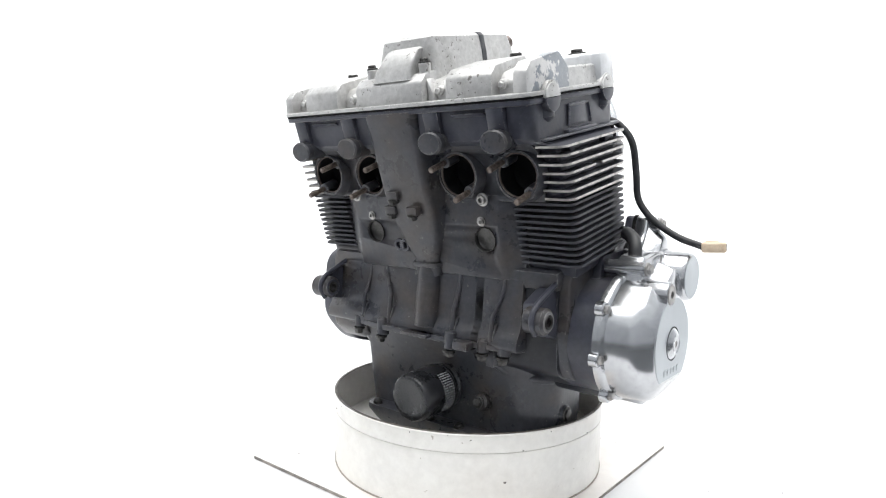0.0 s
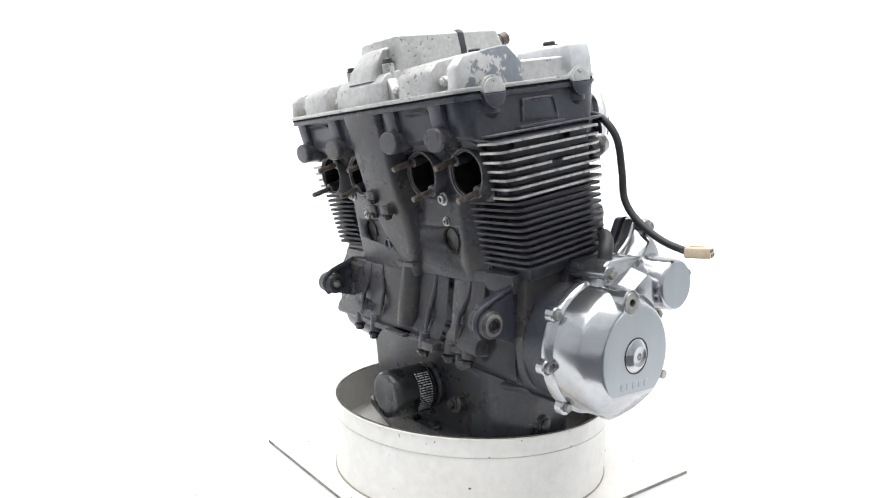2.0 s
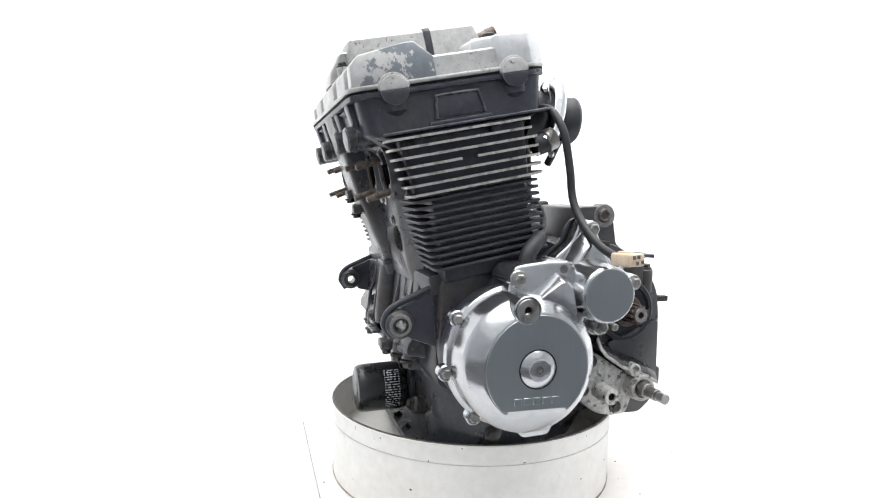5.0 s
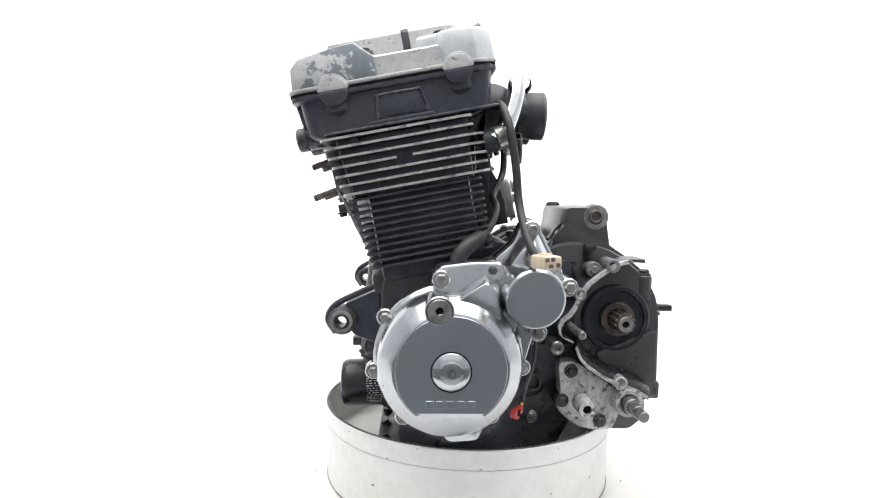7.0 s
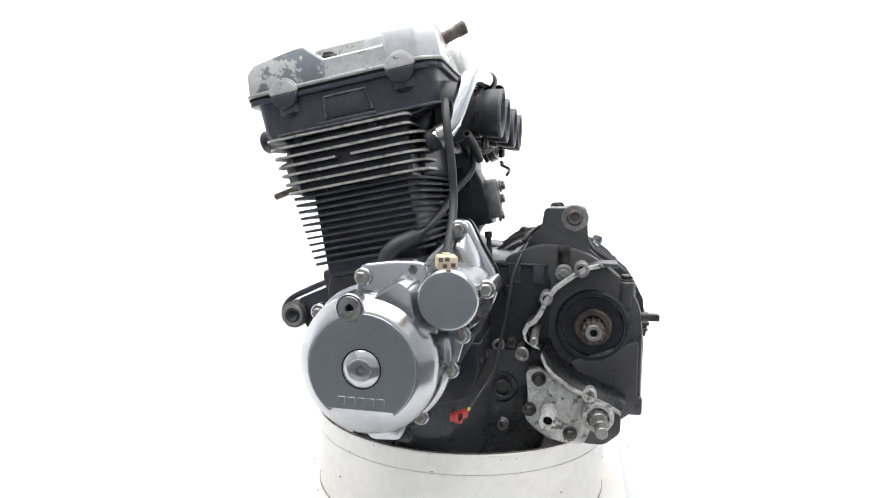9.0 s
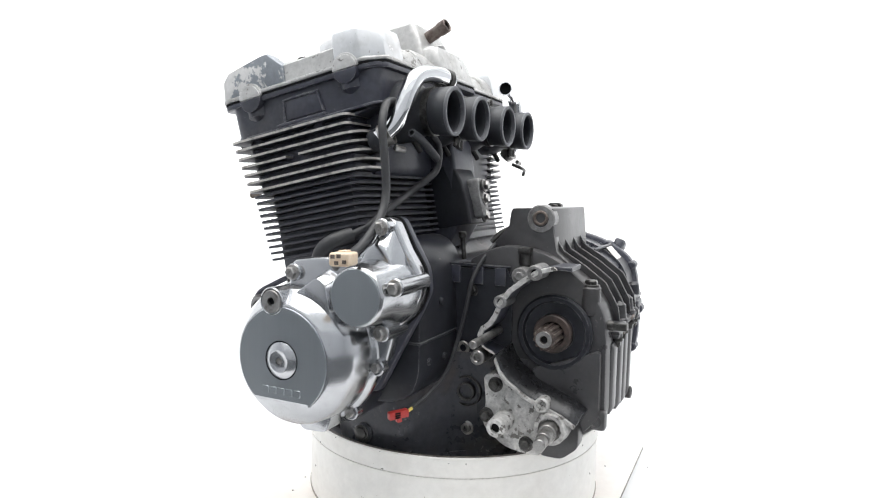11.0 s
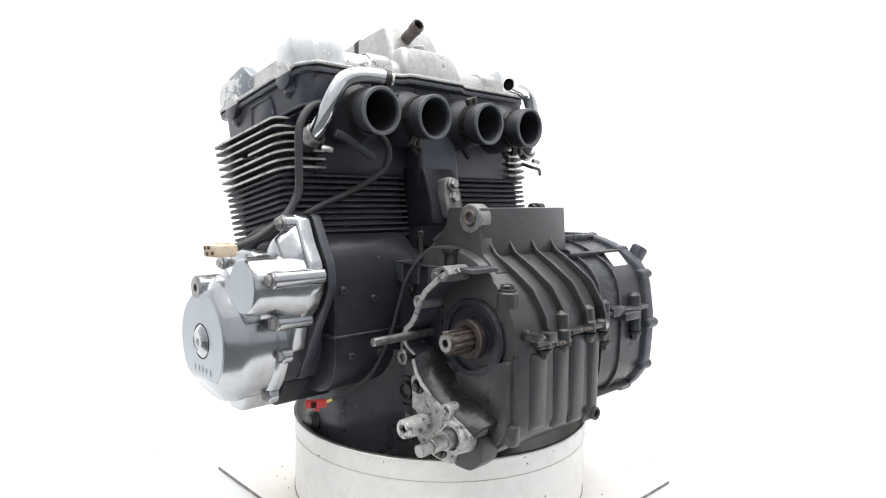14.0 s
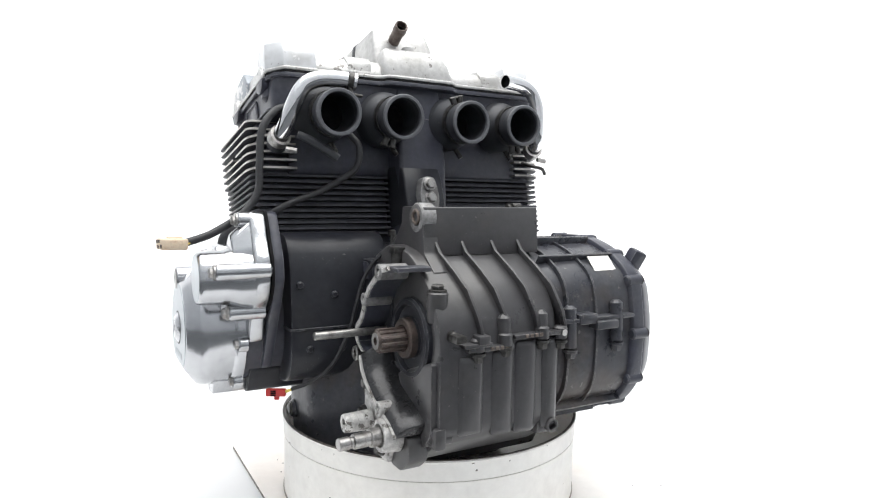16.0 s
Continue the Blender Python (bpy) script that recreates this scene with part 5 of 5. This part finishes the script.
    # guard arm that slants down beside the plate
    line = ((0.168, 0.2215), (0.174, 0.208), (0.183, 0.198), (0.205, 0.1835), (0.225, 0.1755), (0.245, 0.168), (0.26, 0.159))
    ga = part("guard_arm", loft([[(0.148, yy, zz - 0.004), (0.183, yy, zz - 0.0035), (0.183, yy + 0.001, zz), (0.172, yy + 0.005, zz + 0.007), (0.148, yy + 0.008, zz + 0.011)] for yy, zz in line], 0.002), OILY, gb, "oily black guard arm")
    part("guard_lip", loft([[(x, y, z) for x, y, z in ((0.181, yy - 0.0008, zz - 0.0045), (0.1855, yy - 0.0008, zz - 0.0045), (0.1855, yy + 0.0008, zz - 0.0005), (0.181, yy + 0.0008, zz - 0.0005))] for yy, zz in line], 0.0005, 1), ALLOY, ga, "bare alloy lip")
    part("arm_boss", join(ring((0.165, 0.224, 0.1755), X, 0.0085, 0.0045, 0.022), rod((0.17, 0.224, 0.1755), (0.183, 0.224, 0.1755), 0.0046)), ALLOY, gb)
    part("lower_wall", prism(rounded([(0.2, 0.205), (0.278, 0.235), (0.279, 0.16), (0.262, 0.14), (0.23, 0.165)], 0.006), "X", 0.14, 0.1535, 0.003), GEAR, gb)
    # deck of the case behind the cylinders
    dk = part("rear_deck", prism(rounded([(0.05, 0.312), (0.168, 0.316), (0.175, 0.3), (0.175, 0.14), (0.05, 0.14)], 0.003), "X", -0.06, 0.149, 0.003), DEEPBLACK, engine, "black case deck behind the cylinders")
    part("deck_ledge", box(0.1, 0.1515, 0.094, 0.172, 0.3165, 0.3195, 0.0008, 1), DEEPBLACK, dk)
    for y in (0.103, 0.132, 0.16):
        part("lug", box(0.132, 0.152, y - 0.007, y + 0.007, 0.296, 0.3175, 0.002), BLACK, dk)
    part("post", join(rod((0.112, 0.098, 0.316), (0.112, 0.094, 0.352), 0.003, 0.0008, 10), rod((0.112, 0.0945, 0.346), (0.112, 0.0938, 0.354), 0.0048, 0.001, 12)), DARKSTEEL, dk)
    for y, z in ((0.125, 0.288), (0.13, 0.223)):
        part("bolt", hex_bolt((0.149, y, z), X, 0.005, 0.005), DARKSTEEL, dk)
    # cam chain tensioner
    part("tensioner_seat", moved(loft([[(x, u, v) for x, u in rounded([(0.03, 0.05), (0.094, 0.05), (0.09, u1), (0.034, u1)], 0.004, 3)] for u1, v in ((0.112, 0.021), (0.113, 0.05), (0.108, 0.078), (0.1, 0.1))], 0.002), CYL), DEEPBLACK, engine, "black tensioner seat on the cylinder block")
    tn = part("chain_tensioner", moved(prism(rounded([(-0.011, -0.027), (0.011, -0.027), (0.014, 0.0), (0.009, 0.025), (-0.009, 0.025), (-0.015, 0.0)], 0.007), "Z", 0, 0.022, 0.003), along((0.062, 0.08, 0.393), CU)), TENSION, engine, "grey stained alloy cam chain tensioner")
    for x, z in ((0.064, 0.4115), (0.0622, 0.3945), (0.06, 0.3725)):
        part("bolt", hex_bolt((x, 0.1015, z), CU, 0.0058, 0.007), STEEL, tn)


def clutch_plan(k=1.0, n=4):
    """The clutch's outline across its shaft, in y and z, scaled about the middle."""
    cy, cz = 0.165, 0.235
    pts = ((0.115, 0.351), (0.18, 0.352), (0.229, 0.337), (0.268, 0.31), (0.279, 0.245), (0.276, 0.176), (0.25, 0.141), (0.19, 0.116), (0.115, 0.112), (0.062, 0.16), (0.055, 0.3))
    return rounded([(cy + (y - cy) * k, cz + (z - cz) * k) for y, z in pts], 0.022 * k, n)


def clutch(engine):
    cy, cz = 0.165, 0.235
    d = (-1, 0, 0)

    def skin(rows, w=0.0):
        return loft([[(x, y, z) for y, z in clutch_plan(k)] for x, k in rows], w)

    cl = part("clutch_housing", skin(((0.004, 0.87), (-0.025, 0.9), (-0.07, 0.915), (-0.124, 0.925))), CASE, engine, "ribbed black clutch housing")
    for x in (-0.028, -0.07):
        part("hoop", skin(((x + 0.002, 0.9), (x + 0.0012, 0.944), (x - 0.0012, 0.944), (x - 0.002, 0.9))), CASE, cl)
    for y, z, a in ((0.135, 0.335, 92), (0.185, 0.338, 82), (0.226, 0.322, 60), (0.248, 0.158, -42), (0.205, 0.134, -68)):
        m = Matrix.Translation((0, y, z)) @ Matrix.Rotation(radians(a), 4, "X")
        part("rib", moved(box(-0.126, -0.012, -0.006, 0.0105, -0.0016, 0.0016, 0.0008), m), CASE, cl)
    fl = part("cover_flange", skin(((-0.1235, 0.93), (-0.1255, 0.972), (-0.1415, 0.972), (-0.144, 0.95)), 0.001), BLACK, cl)
    for y, z in ((0.2735, 0.237), (0.267, 0.18), (0.239, 0.146), (0.19, 0.125), (0.261, 0.3), (0.225, 0.328), (0.176, 0.343), (0.12, 0.342), (0.13, 0.121)):
        part("lobe", rod((-0.122, y, z), (-0.1455, y, z), 0.0068, 0.002, 18), BLACK, fl)
        part("bolt", hex_bolt((-0.1455, y, z), d, 0.0042, 0.0035), DARKSTEEL, fl)
    part("cover_dome", skin(((-0.1435, 0.945), (-0.15, 0.93), (-0.168, 0.84), (-0.184, 0.68), (-0.19, 0.45)), 0.003), BLACK, cl)
    # upright lug with its slanting head, by the filler
    part("filler_lug", join(moved(box(-0.011, 0.011, -0.008, 0.008, -0.006, 0.022, 0.004), Matrix.Translation((-0.158, 0.232, 0.314)) @ pose(0, 0, 0, -18, -20, 0)), rod((-0.152, 0.226, 0.3), (-0.156, 0.23, 0.318), 0.008, 0.002, 16)), BLACK, cl)
    part("white_label", moved(box(-0.02, 0.014, 0.0, 0.0008, -0.011, 0.011), Matrix.Translation((-0.0985, 0.2395, 0.3195)) @ Matrix.Rotation(radians(44), 4, "X")), DRUM, cl, "small white label")
    # split line across the back with its upright lugs
    sf = part("split_flange", box(-0.122, -0.012, 0.255, 0.2785, 0.2585, 0.2635, 0.0015), CASE, cl)
    for x, z0, z1 in ((-0.028, 0.223, 0.278), (-0.0985, 0.225, 0.28)):
        part("lug", join(rod((x, 0.273, z0 + 0.004), (x, 0.27, z1), 0.0075, 0.0035, 18), hex_bolt((x, 0.2735, z0 + 0.004), (0, 0, -1), 0.0055, 0.009)), CASE, sf)
    part("tab", box(-0.092, -0.06, 0.262, 0.2835, 0.249, 0.259, 0.0018), CASE, sf)
    part("tab", box(-0.062, -0.036, 0.262, 0.28, 0.256, 0.268, 0.0018), CASE, sf)
    part("side_cover", prism(rounded([(-0.055, 0.3), (-0.06, 0.21), (-0.02, 0.165), (0.12, 0.13), (0.12, 0.32), (0.0, 0.325)], 0.02), "X", -0.175, -0.14, 0.008, 3), BLACK, cl)


def build_engine():
    engine = new("motorcycle_engine")
    tagged(engine, "used four-cylinder motorcycle engine, black with polished covers, in the drum", "engine")
    crankcase(engine)
    cylinders(engine)
    head(engine)
    cam_cover(engine)
    intakes(engine)
    pipes(engine)
    alternator(engine)
    gearbox(engine)
    clutch(engine)
    cables(engine)
    return engine


setting()
table = turntable()
board, drum = board_and_drum()
engine = build_engine()


def motions():
    """The table carries board, drum and engine round together."""
    rows = [(t * 0.5, pose(0, 0, 0, 0, 0, turn(t * 0.5))) for t in range(33)]
    for thing in (table, board, drum, engine):
        walk(thing, rows)


motions()
